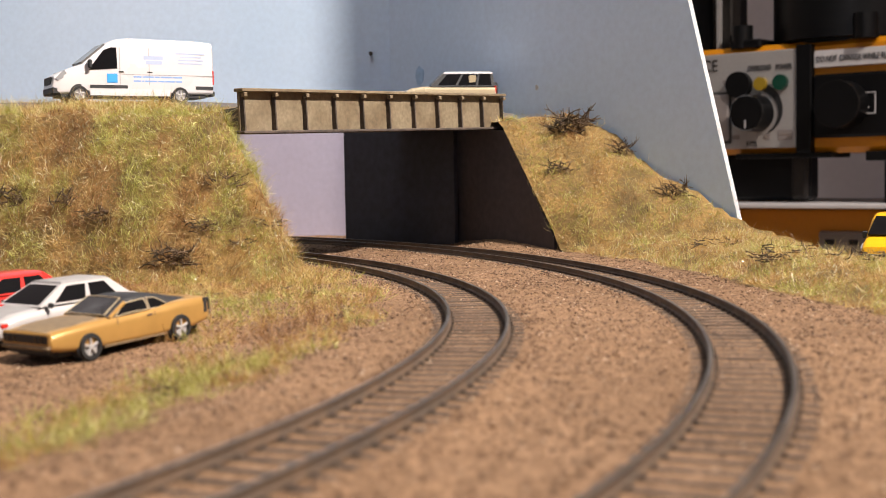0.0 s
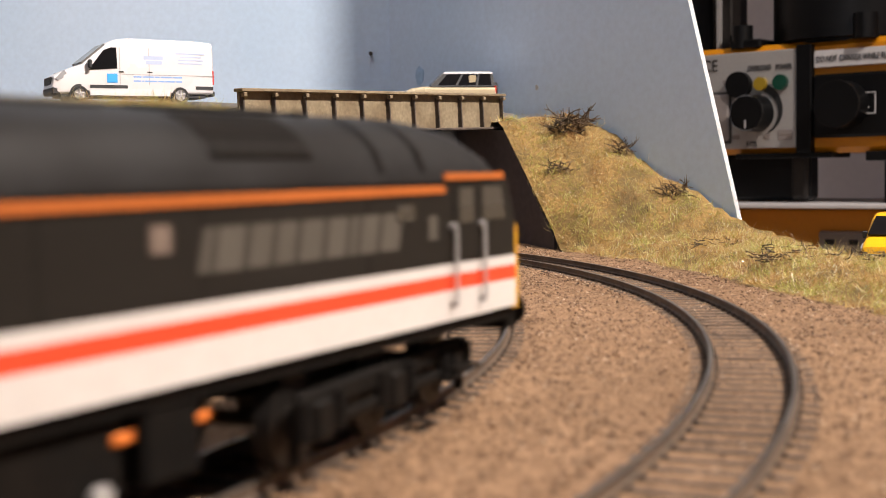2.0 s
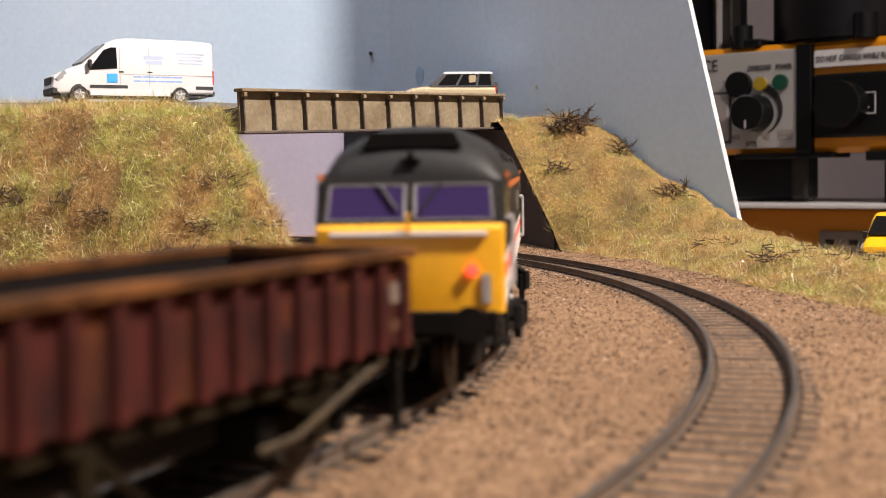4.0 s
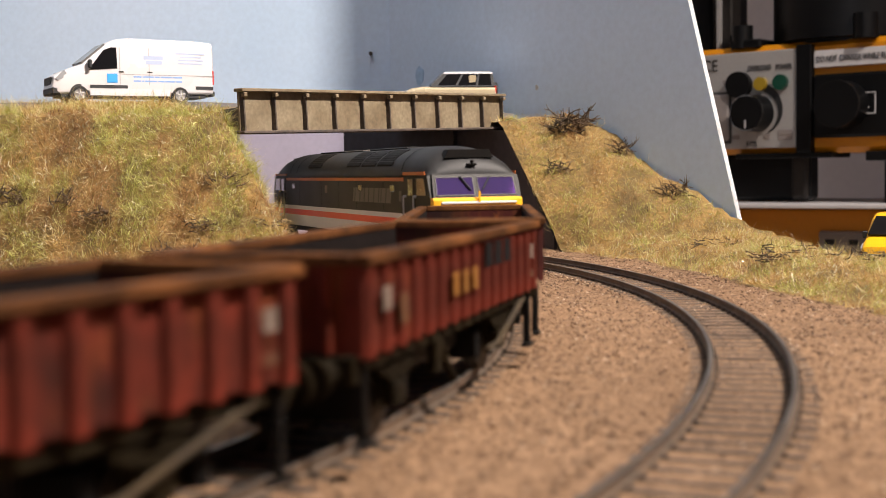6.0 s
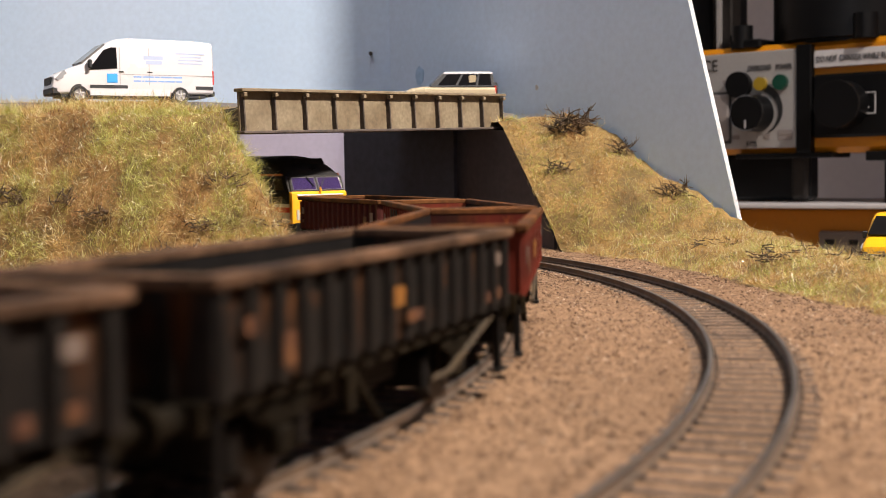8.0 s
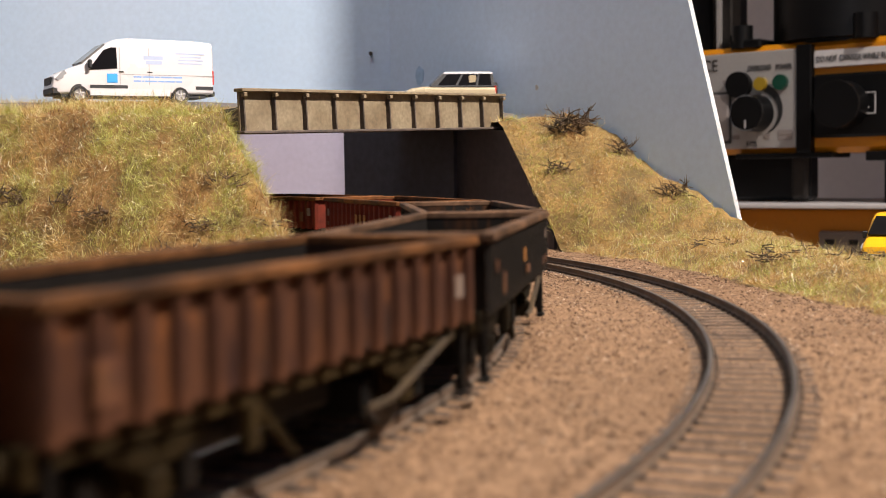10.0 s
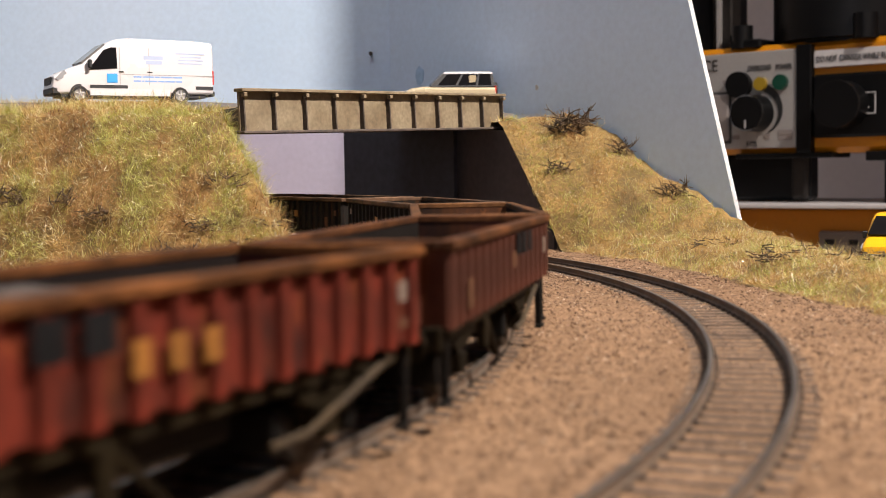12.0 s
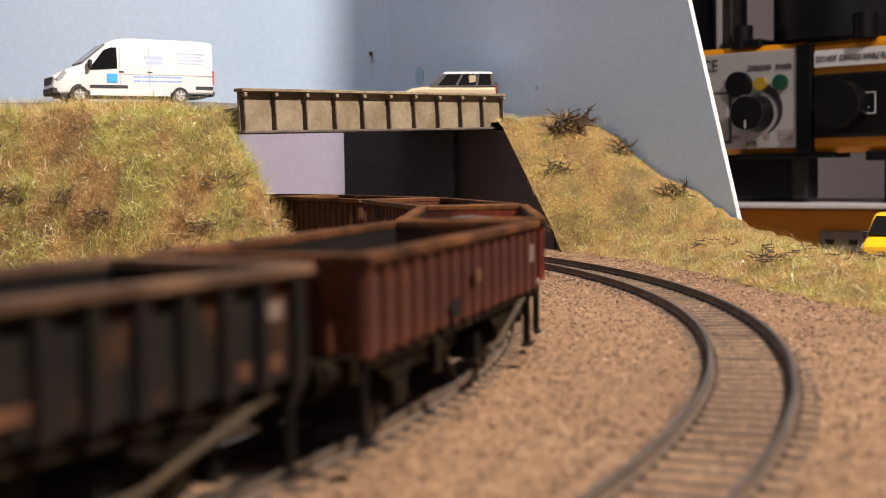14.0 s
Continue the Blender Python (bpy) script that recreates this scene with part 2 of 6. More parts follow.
def part(name, bm, mat, parent=None, label="", scale=1.0, smooth=False, m=None):
    """Links a bmesh as one mesh object, under parent if given."""
    if scale != 1.0:
        bmesh.ops.scale(bm, vec=(scale, scale, scale), verts=bm.verts)
    bmesh.ops.recalc_face_normals(bm, faces=bm.faces)
    me = bpy.data.meshes.new(name)
    bm.to_mesh(me)
    bm.free()
    me.materials.append(mat)
    if smooth:
        me.polygons.foreach_set("use_smooth", [True] * len(me.polygons))
        me.set_sharp_from_angle(angle=radians(38))
    ob = new(name, me)
    if parent:
        ob.parent = parent
    if m is not None:
        ob.matrix_basis = m
    if label:
        tagged(ob, label)
    return ob


def box_part(name, c, s, mat, parent=None, label="", bevel=0.0, scale=1.0, m=None):
    bm = bmesh.new()
    add_box(bm, c, s, bevel)
    return part(name, bm, mat, parent, label, scale, m=m)


def rod_part(name, a, b, r, mat, parent=None, label="", n=12, scale=1.0, r2=None):
    bm = bmesh.new()
    add_rod(bm, a, b, r, n, r2)
    return part(name, bm, mat, parent, label, scale, smooth=True)


def from_arrays(name, verts, faces, mat, smooth=False):
    me = bpy.data.meshes.new(name)
    me.from_pydata(verts.tolist() if hasattr(verts, "tolist") else verts, [], faces.tolist() if hasattr(faces, "tolist") else faces)
    me.materials.append(mat)
    if smooth:
        me.polygons.foreach_set("use_smooth", [True] * len(me.polygons))
    me.update()
    return new(name, me)


K = 1 / 76.2  # model scale
GROUND = -0.0040  # board level under the rail heads


# ---- track lines ----
class Line:
    """The centre line of a track: heading and place along its length, from a slowly changing curvature."""

    def __init__(self, x, y, heading, k, far_turn, far_heading):
        step = 0.004
        self.s0, self.step = -2.2, step
        fwd, back = [(x, y, heading)], [(x, y, heading)]
        for i in range(int(1.6 / step)):
            s = i * step
            px, py, h = fwd[-1]
            bend = k[0] + k[1] * s + k[2] * s * s if s < 0.40 else (far_turn if h < far_heading else 0.0)
            h += bend * step
            fwd.append((px + math.cos(h) * step, py + math.sin(h) * step, h))
        for i in range(int(2.2 / step)):
            s = -i * step
            px, py, h = back[-1]
            bend = k[0] + k[1] * s + k[2] * s * s if s > -0.42 else 2.0
            back.append((px - math.cos(h) * step, py - math.sin(h) * step, h - bend * step))
        self.pts = np.array(back[::-1] + fwd[1:])

    def at(self, s):
        u = (s - self.s0) / self.step
        i = int(min(max(math.floor(u), 0), len(self.pts) - 2))
        return self.pts[i] * (1 - (u - i)) + self.pts[i + 1] * (u - i)

    def off(self, x, y, lo=-0.5, hi=1.0):
        """Signed distance of a place from the line; positive on its right."""
        p = self.pts[int((lo - self.s0) / self.step):int((hi - self.s0) / self.step)]
        d = (p[:, 0] - x) ** 2 + (p[:, 1] - y) ** 2
        i = int(np.argmin(d))
        return (x - p[i, 0]) * math.sin(p[i, 2]) - (y - p[i, 1]) * math.cos(p[i, 2])


LINE_A = Line(0.0098, 0.3704, 1.5407, (2.069, 0.081, -7.717), 2.6, 2.835)
LINE_B = Line(0.0799, 0.3869, 1.5471, (1.701, -1.372, 2.42), 1.75, 2.835)


# ---- room and bench ----
def setting(ob, label, category):
    return tagged(ob, label, category, kind="structure")


setting(box_part("bench", (0.0, 0.2, -0.205), (5.4, 4.6, 0.3), M_BENCH), "wide brown wooden workbench under the layout", "bench")
setting(box_part("wall_north", (0, 2.28, 0.95), (5.4, 0.1, 2.4), M_ROOMWALL), "plain off-white painted room wall", "wall")
setting(box_part("wall_south", (0, -2.08, 0.95), (5.4, 0.1, 2.4), M_ROOMWALL), "plain off-white painted room wall", "wall")
setting(box_part("wall_east", (2.65, 0.1, 0.95), (0.1, 4.26, 2.4), M_ROOMWALL), "plain off-white painted room wall", "wall")
setting(box_part("wall_west", (-2.65, 0.1, 0.95), (0.1, 4.26, 2.4), M_ROOMWALL), "plain off-white painted room wall", "wall")
setting(box_part("ceiling", (0, 0.1, 2.2), (5.4, 4.46, 0.1), M_ROOMWALL), "plain off-white painted ceiling", "ceiling")
M_GLOWPANEL = glow_material("violet_panel_glow", (0.46, 0.36, 1.0), 7.0)
M_FIXTURE = material("white_fixture_case", (0.7, 0.7, 0.7), 0.5, var=0.05)
# Unseen glowing panels, added where the cab windscreens will mirror them.
for fx, fy in ((-2.05, -1.45), (2.15, -0.85)):
    fixture = new("reflection_panel")
    fixture.matrix_basis = pose(fx, fy, 2.15, 0, 0, 30)
    tagged(fixture, "unseen ceiling panel added for violet reflections in the windscreens", "lamp", "ceiling fixtures")
    box_part("case", (0, 0, -0.02), (0.46, 0.30, 0.04), M_FIXTURE, fixture, "", 0.005)
    box_part("diffuser", (0, 0, -0.045), (0.40, 0.24, 0.012), M_GLOWPANEL, fixture, "glowing violet-white diffuser", 0.002)
bm = bmesh.new()
add_prism(bm, [(-1.6, -0.53), (0.36, -0.53), (0.36, 0.645), (0.176, 0.695), (0.176, 1.37), (-1.6, 1.37)], 2, -0.055, -0.012)
setting(part("baseboard", bm, M_BENCH), "plywood baseboard of the model railway", "baseboard")


def smooth(a, b, x):
    t = min(max((x - a) / (b - a), 0.0), 1.0)
    return t * t * (3 - 2 * t)


def wob(x, y, scale, seed=0.0):
    return noise.noise((x * scale, y * scale, seed))


def toe_left(x, y):
    """How far a place lies inside the foot of the left bank."""
    front = y - (0.552 + 0.25 * max(0.0, -0.13 - x) + 0.006 * wob(x, y, 25, 3))
    side = -LINE_A.off(x, y) - 0.036
    side *= 2.8
    h = min(max(0.5 + 0.5 * (side - front) / 0.02, 0), 1)
    return side * (1 - h) + front * h - 0.02 * h * (1 - h)


def height_left(x, y):
    e = toe_left(x, y)
    z = 0.0755 * min(max(e / 0.050, 0.0), 1.0) ** 0.9 + 0.0065 * smooth(0.05, 0.10, e)
    z += 0.0030 * wob(x, y, 55, 7) * smooth(0, 0.03, e) * (1 - 0.7 * smooth(0.06, 0.09, e))
    return GROUND + z + 0.0012 * wob(x, y, 30)


def edge_right(y):
    """The foot of the right bank: the cut by the bridge, then the verge along the outer track."""
    if y > 0.716:
        return 0.0085 + (0.800 - y) * 0.637
    if y > 0.631:
        return 0.062 + 0.41 * (0.716 - y)
    return 0.097 + 0.152 * (0.631 - y)


def height_right(x, y):
    rx, ry = x - 0.0365, y - 0.756
    t = 0.537 * rx - 0.843 * ry
    far = max(0.0, 0.843 * rx + 0.537 * ry)
    z = min(0.0745, 0.0670 + 0.004 - t * (0.50 + 0.76 * math.exp(-far / 0.02)))
    z += 0.004 * wob(x, y, 45, 2) * smooth(0, 0.02, far) + 0.004 * smooth(0.02, 0.06, far)
    toe = x - edge_right(y)
    z += 0.0055 * math.exp(-((x - 0.092) ** 2 + (y - 0.765) ** 2) / 0.0005)
    low = 0.0075 * smooth(0.0, 0.03, toe) - 0.024 * smooth(0.155, 0.225, x) * smooth(0.46, 0.60, y) + 0.003 * wob(x, y, 60, 4) * smooth(0.0, 0.012, toe)
    k = 0.010
    h = min(max(0.5 + 0.5 * (z - low) / k, 0), 1)
    z = low * (1 - h) + z * h + k * h * (1 - h) * 0.5
    return GROUND + max(z, -0.0095)


def sheet(name, x0, x1, y0, y1, step, zf, mat, keep=lambda x, y: True, edge=lambda y: 0.0):
    nx, ny = int((x1 - x0) / step) + 1, int((y1 - y0) / step) + 1
    xs, ys = np.linspace(x0, x1, nx), np.linspace(y0, y1, ny)
    verts = [(x + edge(y), y, zf(x + edge(y), y)) for y in ys for x in xs]
    faces = []
    for j in range(ny - 1):
        for i in range(nx - 1):
            if keep((xs[i] + xs[i + 1]) / 2 + edge(ys[j]), (ys[j] + ys[j + 1]) / 2):
                a = j * nx + i
                faces.append((a, a + 1, a + 1 + nx, a + nx))
    ob = from_arrays(name, verts, faces, mat, True)
    me = ob.data
    bm = bmesh.new()
    bm.from_mesh(me)
    bmesh.ops.delete(bm, geom=[v for v in bm.verts if not v.link_faces], context="VERTS")
    bm.to_mesh(me)
    bm.free()
    return ob


def ground_height(x, y):
    z = GROUND + 0.0012 * wob(x, y, 40) + 0.0006 * wob(x, y, 160, 9)
    oa = LINE_A.off(x, y)
    z -= 0.0060 * smooth(0.46, 0.34, y) * smooth(0.035, 0.075, -oa)
    a, b = abs(oa), abs(LINE_B.off(x, y))
    z += 0.0012 * (1 - smooth(0.014, 0.024, min(a, b)))
    if x > 0.0 and y > 0.70:
        z += 0.006 * smooth(0.70, 0.78, y) * smooth(0.0, 0.04, x)
    return -0.00292 + 0.00012 * wob(x, y, 150, 12) if min(a, b) < 0.0160 else z


ground = sheet("ground", -0.75, 0.36, -0.15, 1.0, 0.006, ground_height, M_BALLAST, lambda x, y: (x < 0.174 or y < 0.69 - 0.27 * (x - 0.174)) and not (x > 0.18 and y > 0.47))
setting(ground, "brown glued ballast and earth around the tracks", "ground")

bm = bmesh.new()
add_prism(bm, [(-1.6, -0.53), (0.36, -0.53), (0.36, -0.15), (-0.75, -0.15), (-0.75, 1.0), (-0.75, 1.14), (-1.6, 1.36)], 2, -0.013, -0.0036)
setting(part("ground", bm, M_BALLAST), "brown glued ballast on the rest of the board", "ground")

bank_left = sheet("embankment", -0.62, -0.02, 0.50, 0.92, 0.006, height_left, M_SOIL, lambda x, y: toe_left(x, y) > -0.012 and (-LINE_A.off(x, y) > 0.024))
setting(bank_left, "steep straw and green grass embankment beside the bridge", "embankment")
bank_right = sheet("embankment", 0.0, 0.34, 0.30, 0.90, 0.004, height_right, M_SOIL, lambda x, y: (y < 0.806 or x > 0.03) and x * 0.23 + y * 0.206 < (0.1822 if x < 0.16 else 0.1822 + 0.155 * (x - 0.16)) and x < 0.36, edge_right)
setting(bank_right, "grass bank sloping down from the bridge along the track", "embankment")


# ---- back boards ----
def board(name, a, b, z0, z1, thick, mat, label, away=1):
    """An upright board standing from a to b."""
    a, b = Vector(a), Vector(b)
    d = (b - a).normalized()
    n = Vector((d.y, -d.x)) * thick * away
    bm = bmesh.new()
    lo = [(*a, z0), (*b, z0), (*(b + n), z0), (*(a + n), z0)]
    add_loft(bm, [lo, [(x, y, z1) for x, y, _ in lo]])
    return setting(part(name, bm, mat), label, "board")


CORNER = (-0.0385, 0.930)
board("backdrop_board", (-1.30, 1.33), (-0.0085, 0.9205), -0.008, 0.60, 0.006, M_BLUE, "pale sky-blue painted backscene board", -1)
# the board at the side has a slanting cut edge of white foam
d = Vector((0.206, -0.230)).normalized()
nrm = Vector((0.745, 0.667))
bm = bmesh.new()
outline = [(0.004, -0.008), (0.3080, -0.008), (0.1438, 0.60), (0.004, 0.60)]
front_ring = [(CORNER[0] + d.x * u, CORNER[1] + d.y * u, z) for u, z in outline]
add_loft(bm, [front_ring, [(x + nrm.x * 0.0036, y + nrm.y * 0.0036, z) for x, y, z in front_ring]])
side_board = setting(part("backdrop_board", bm, M_BLUE), "sky-blue foam board with a slanted white cut edge", "board")
side_board.data.materials.append(M_FOAM)
for f in side_board.data.polygons:
    if f.normal.dot(Vector((d.x, d.y, 0))) > 0.3:
        f.material_index = 1

# Added board; its lilac grey carries the shade on the backscene below the bridge.
board("shaded_backdrop_strip", (-0.40, 1.032), (-0.052, 0.9215), -0.008, 0.0735, 0.004, M_LILAC, "added lilac-grey board standing in for the shaded backscene", -1)

nail = rod_part("nail", (-0.0500, 0.9325, 0.1275), (-0.0500, 0.9290, 0.1275), 0.0014, M_GIRDER_DARK, None, "", 10)
for u, z, r, mat, lab in ((0.0362, 0.109, 0.0075, M_TOUCHUP, "darker blue touch-up paint on the backscene board"), (0.150, 0.094, 0.0022, M_FOAM, "small chip in the blue paint")):
    bm = bmesh.new()
    ring = []
    for i in range(12):
        a = math.tau * i / 12
        q = r * (0.75 + 0.35 * noise.noise((u * 90, i * 1.3, z * 70)))
        ring.append((CORNER[0] + d.x * (u + q * math.cos(a) * 0.8) - nrm.x * 0.0003, CORNER[1] + d.y * (u + q * math.cos(a) * 0.8) - nrm.y * 0.0003, z + q * 1.2 * math.sin(a)))
    add_loft(bm, [ring, [(x + nrm.x * 0.0005, y + nrm.y * 0.0005, zz) for x, y, zz in ring]])
    part("paint_patch", bm, mat, side_board, lab)
tagged(nail, "small dark nail head in the blue backscene board", "nail")
board("tunnel_board", (-0.0655, 0.862), (0.0075, 0.790), -0.006, 0.074, 0.003, M_BLACKBOARD, "matt black painted board beside the track", -1)
bm = bmesh.new()
quad = [(0.0085, 0.7995, -0.006), (0.0625, 0.7150, -0.006), (0.0622, 0.7155, 0.004), (0.0368, 0.7555, 0.0650), (0.0085, 0.7995, 0.0700)]
add_loft(bm, [quad, [(x + 0.0021, y + 0.0014, z) for x, y, z in quad]])
setting(part("abutment_board", bm, M_BROWNBOARD), "dark brown painted bridge abutment board", "board")


# ---- bridge ----
GL, GR = Vector((-0.0935, 0.600, 0.0611)), Vector((0.0369, 0.775, 0.0666))


def girder_bridge():
    span = (GR - GL).length
    ax = (GR - GL).normalized()
    side = Vector((ax.y, -ax.x, 0)).normalized()
    up = side.cross(ax)
    up = up if up.z > 0 else -up
    m = Matrix.Translation(GL) @ Matrix((ax, -side, up)).transposed().to_4x4()
    root = new("girder_bridge")
    root.matrix_basis = m
    tagged(root, "weathered grey-brown plate girder road bridge over two tracks", "bridge")
    h = 0.0212
    box_part("web_plate", (span / 2, 0.0012, h / 2), (span, 0.0012, h), M_GIRDER, root)
    box_part("top_flange", (span / 2, 0.0, h - 0.0008), (span + 0.002, 0.0062, 0.0016), M_GIRDER, root, bevel=0.0003)
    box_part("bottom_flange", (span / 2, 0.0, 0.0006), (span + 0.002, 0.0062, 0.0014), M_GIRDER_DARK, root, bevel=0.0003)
    n = 10
    rib = None
    for i in range(n + 1):
        x = span * i / n
        x = min(max(x, 0.001), span - 0.001)
        bm = bmesh.new()
        add_prism(bm, [(0.0006, 0.0014), (-0.0022, 0.0014), (-0.0016, h - 0.003), (0.0006, h - 0.003)], 0, x - 0.0004, x + 0.0004)
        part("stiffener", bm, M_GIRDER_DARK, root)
        box_part("bracket", (x, -0.0020, h - 0.0030), (0.0022, 0.0026, 0.0020), M_GIRDER, root, bevel=0.0003)
    bm = bmesh.new()
    add_prism(bm, [(0.004, 0.004), (span, 0.004), (span, 0.076), (0.050, 0.076)], 2, 0.0055, 0.0115)
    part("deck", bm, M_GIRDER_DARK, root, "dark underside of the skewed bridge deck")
    bm = bmesh.new()
    add_prism(bm, [(0.006, 0.005), (span, 0.005), (span, 0.075), (0.050, 0.075)], 2, 0.0118, 0.0130)
    part("road_surface", bm, M_TARMAC, root, "grey road surface")
    box_part("far_girder", (span / 2 + 0.026, 0.0775, h / 2 - 0.002), (span - 0.052, 0.002, h - 0.006), M_GIRDER, root)
    return root


girder_bridge()
# level ground behind the bridge that carries the road
bm = bmesh.new()
plat = [(0.012, 0.806), (0.038, 0.794), (0.046, 0.812), (0.034, 0.836), (0.004, 0.868), (-0.012, 0.858), (0.0, 0.830)]
add_prism(bm, plat, 2, 0.0745, 0.0775)
setting(part("road", bm, M_TARMAC), "grey model road on the far side of the bridge", "road")
bm = bmesh.new()
add_prism(bm, [(0.012, 0.806), (0.036, 0.798), (0.044, 0.812), (0.032, 0.834), (0.004, 0.862), (-0.010, 0.852)], 2, -0.004, 0.0742)
setting(part("road_support", bm, M_BROWNBOARD), "dark board support under the road", "support")
bm = bmesh.new()
add_prism(bm, [(-0.46, 0.62), (-0.13, 0.69), (-0.10, 0.73), (-0.115, 0.76), (-0.20, 0.80), (-0.46, 0.74)], 2, 0.0770, 0.0815)
setting(part("road", bm, M_TARMAC), "grey model road along the top of the embankment", "road")


# ---- track ----
def sweep(line, s0, s1, off, prof, step=0.006):
    """Rings of a profile (across, up) along a track line."""
    rings = []
    n = int((s1 - s0) / step)
    for i in range(n + 1):
        x, y, h = line.at(s0 + (s1 - s0) * i / n)
        rings.append([(x + math.sin(h) * (off + a), y - math.cos(h) * (off + a), z) for a, z in prof])
    return rings


SLEEPER_MESH = None


def railway_track(line, s0, s1, near0, near1, label):
    global SLEEPER_MESH
    root = new("railway_track")
    tagged(root, label, "track", "tracks")
    prof = [(-0.0007, -0.0025), (0.0007, -0.0025), (0.0007, -0.0021), (0.0003, -0.0018), (0.0003, -0.0008), (0.00048, -0.0006), (0.00048, -0.00005), (0.0004, 0.0), (-0.0004, 0.0), (-0.00048, -0.00005), (-0.00048, -0.0006), (-0.0003, -0.0008), (-0.0003, -0.0018), (-0.0007, -0.0021)]
    for off in (-0.0086, 0.0086):
        bm = bmesh.new()
        add_loft(bm, sweep(line, s0, s1, off, prof))
        rail = part("rail", bm, M_RAIL_SIDE, root, "dark rusty rail with a bright worn top", smooth=True)
        rail.data.materials.append(M_RAIL_TOP)
        for f in rail.data.polygons:
            if f.normal.z > 0.6 and f.center.z > -0.0003:
                f.material_index = 1
    if SLEEPER_MESH is None:
        bm = bmesh.new()
        add_box(bm, (0, 0, -0.0035), (0.0025, 0.0266, 0.0020), 0.0003)
        for y in (-0.0086, 0.0086):
            for sgn in (-1, 1):
                add_box(bm, (0, y + sgn * 0.0012, -0.0023), (0.0014, 0.0008, 0.0006))
        SLEEPER_MESH = bpy.data.meshes.new("sleeper")
        bm.to_mesh(SLEEPER_MESH)
        bm.free()
        SLEEPER_MESH.materials.append(M_SLEEPER)
    s = near0
    while s < near1:
        x, y, h = line.at(s)
        ob = new("sleeper", SLEEPER_MESH)
        ob.parent = root
        ob.matrix_basis = pose(x, y, random.uniform(-0.0002, 0.0), 0, 0, math.degrees(h) + random.uniform(-1, 1))
        s += 0.0072
    return root


railway_track(LINE_A, -2.0, 1.3, -0.40, 0.62, "curved inner model track with dark sleepers in ballast")
railway_track(LINE_B, -1.2, 1.1, -0.40, 0.68, "curved outer model track with dark sleepers in ballast")


# ---- rolling stock ----
def ring_round(x, zb, zt, hw, top=0.3, bot=0.12, n=4):
    """A closed ring across a body at station x: bottom zb, top zt, half width hw, corner radii as shares of the half width."""
    pts = []
    rt, rb = min(top * hw, (zt - zb) * 0.48), min(bot * hw, (zt - zb) * 0.3)
    for (cy, cz, r, a0) in ((hw - rt, zt - rt, rt, 0), (-hw + rt, zt - rt, rt, 90), (-hw + rb, zb + rb, rb, 180), (hw - rb, zb + rb, rb, 270)):
        for i in range(n + 1):
            a = radians(a0 + 90 * i / n)
            pts.append((x, cy + r * math.cos(a), cz + r * math.sin(a)))
    return pts


def wheelset_mesh(radius, tread=0.13, gauge=1.36):
    bm = bmesh.new()
    add_rod(bm, (0, -gauge / 2, 0), (0, gauge / 2, 0), 0.09, 8)
    for sg in (-1, 1):
        y = sg * gauge / 2
        add_rod(bm, (0, y - sg * 0.02, 0), (0, y + sg * tread, 0), radius, 20)
        add_rod(bm, (0, y - sg * 0.06, 0), (0, y - sg * 0.01, 0), radius + 0.04, 20)
        add_rod(bm, (0, y + sg * tread, 0), (0, y + sg * (tread + 0.03), 0), radius * 0.45, 10)
        for k in range(4):
            a = k * math.pi / 2
            add_rod(bm, (math.cos(a) * radius * 0.65, y + sg * tread * 0.9, math.sin(a) * radius * 0.65), (math.cos(a) * radius * 0.65, y + sg * (tread + 0.02), math.sin(a) * radius * 0.65), radius * 0.14, 6)
    return bm


def buffer_part(parent, x, y, z, sg, mat):
    bm = bmesh.new()
    add_rod(bm, (x, y, z), (x + sg * 0.38, y, z), 0.15, 10)
    add_rod(bm, (x + sg * 0.38, y, z), (x + sg * 0.52, y, z), 0.09, 8)
    add_rod(bm, (x + sg * 0.52, y, z), (x + sg * 0.58, y, z), 0.25, 16)
    return part("buffer", bm, mat, parent, "", K, True)


def roof_z(y):
    """Height of the locomotive's roof over its half width."""
    t = min(abs(y) / 1.34, 1.0)
    return 3.10 + 0.84 * math.sqrt(max(0.0, 1 - t ** 2.3))


M_CHROMEDULL = material("dull_silver_frame", (0.30, 0.29, 0.28), 0.4, 0.6, var=0.1)
WHEELSETS = []
BOGIES = []


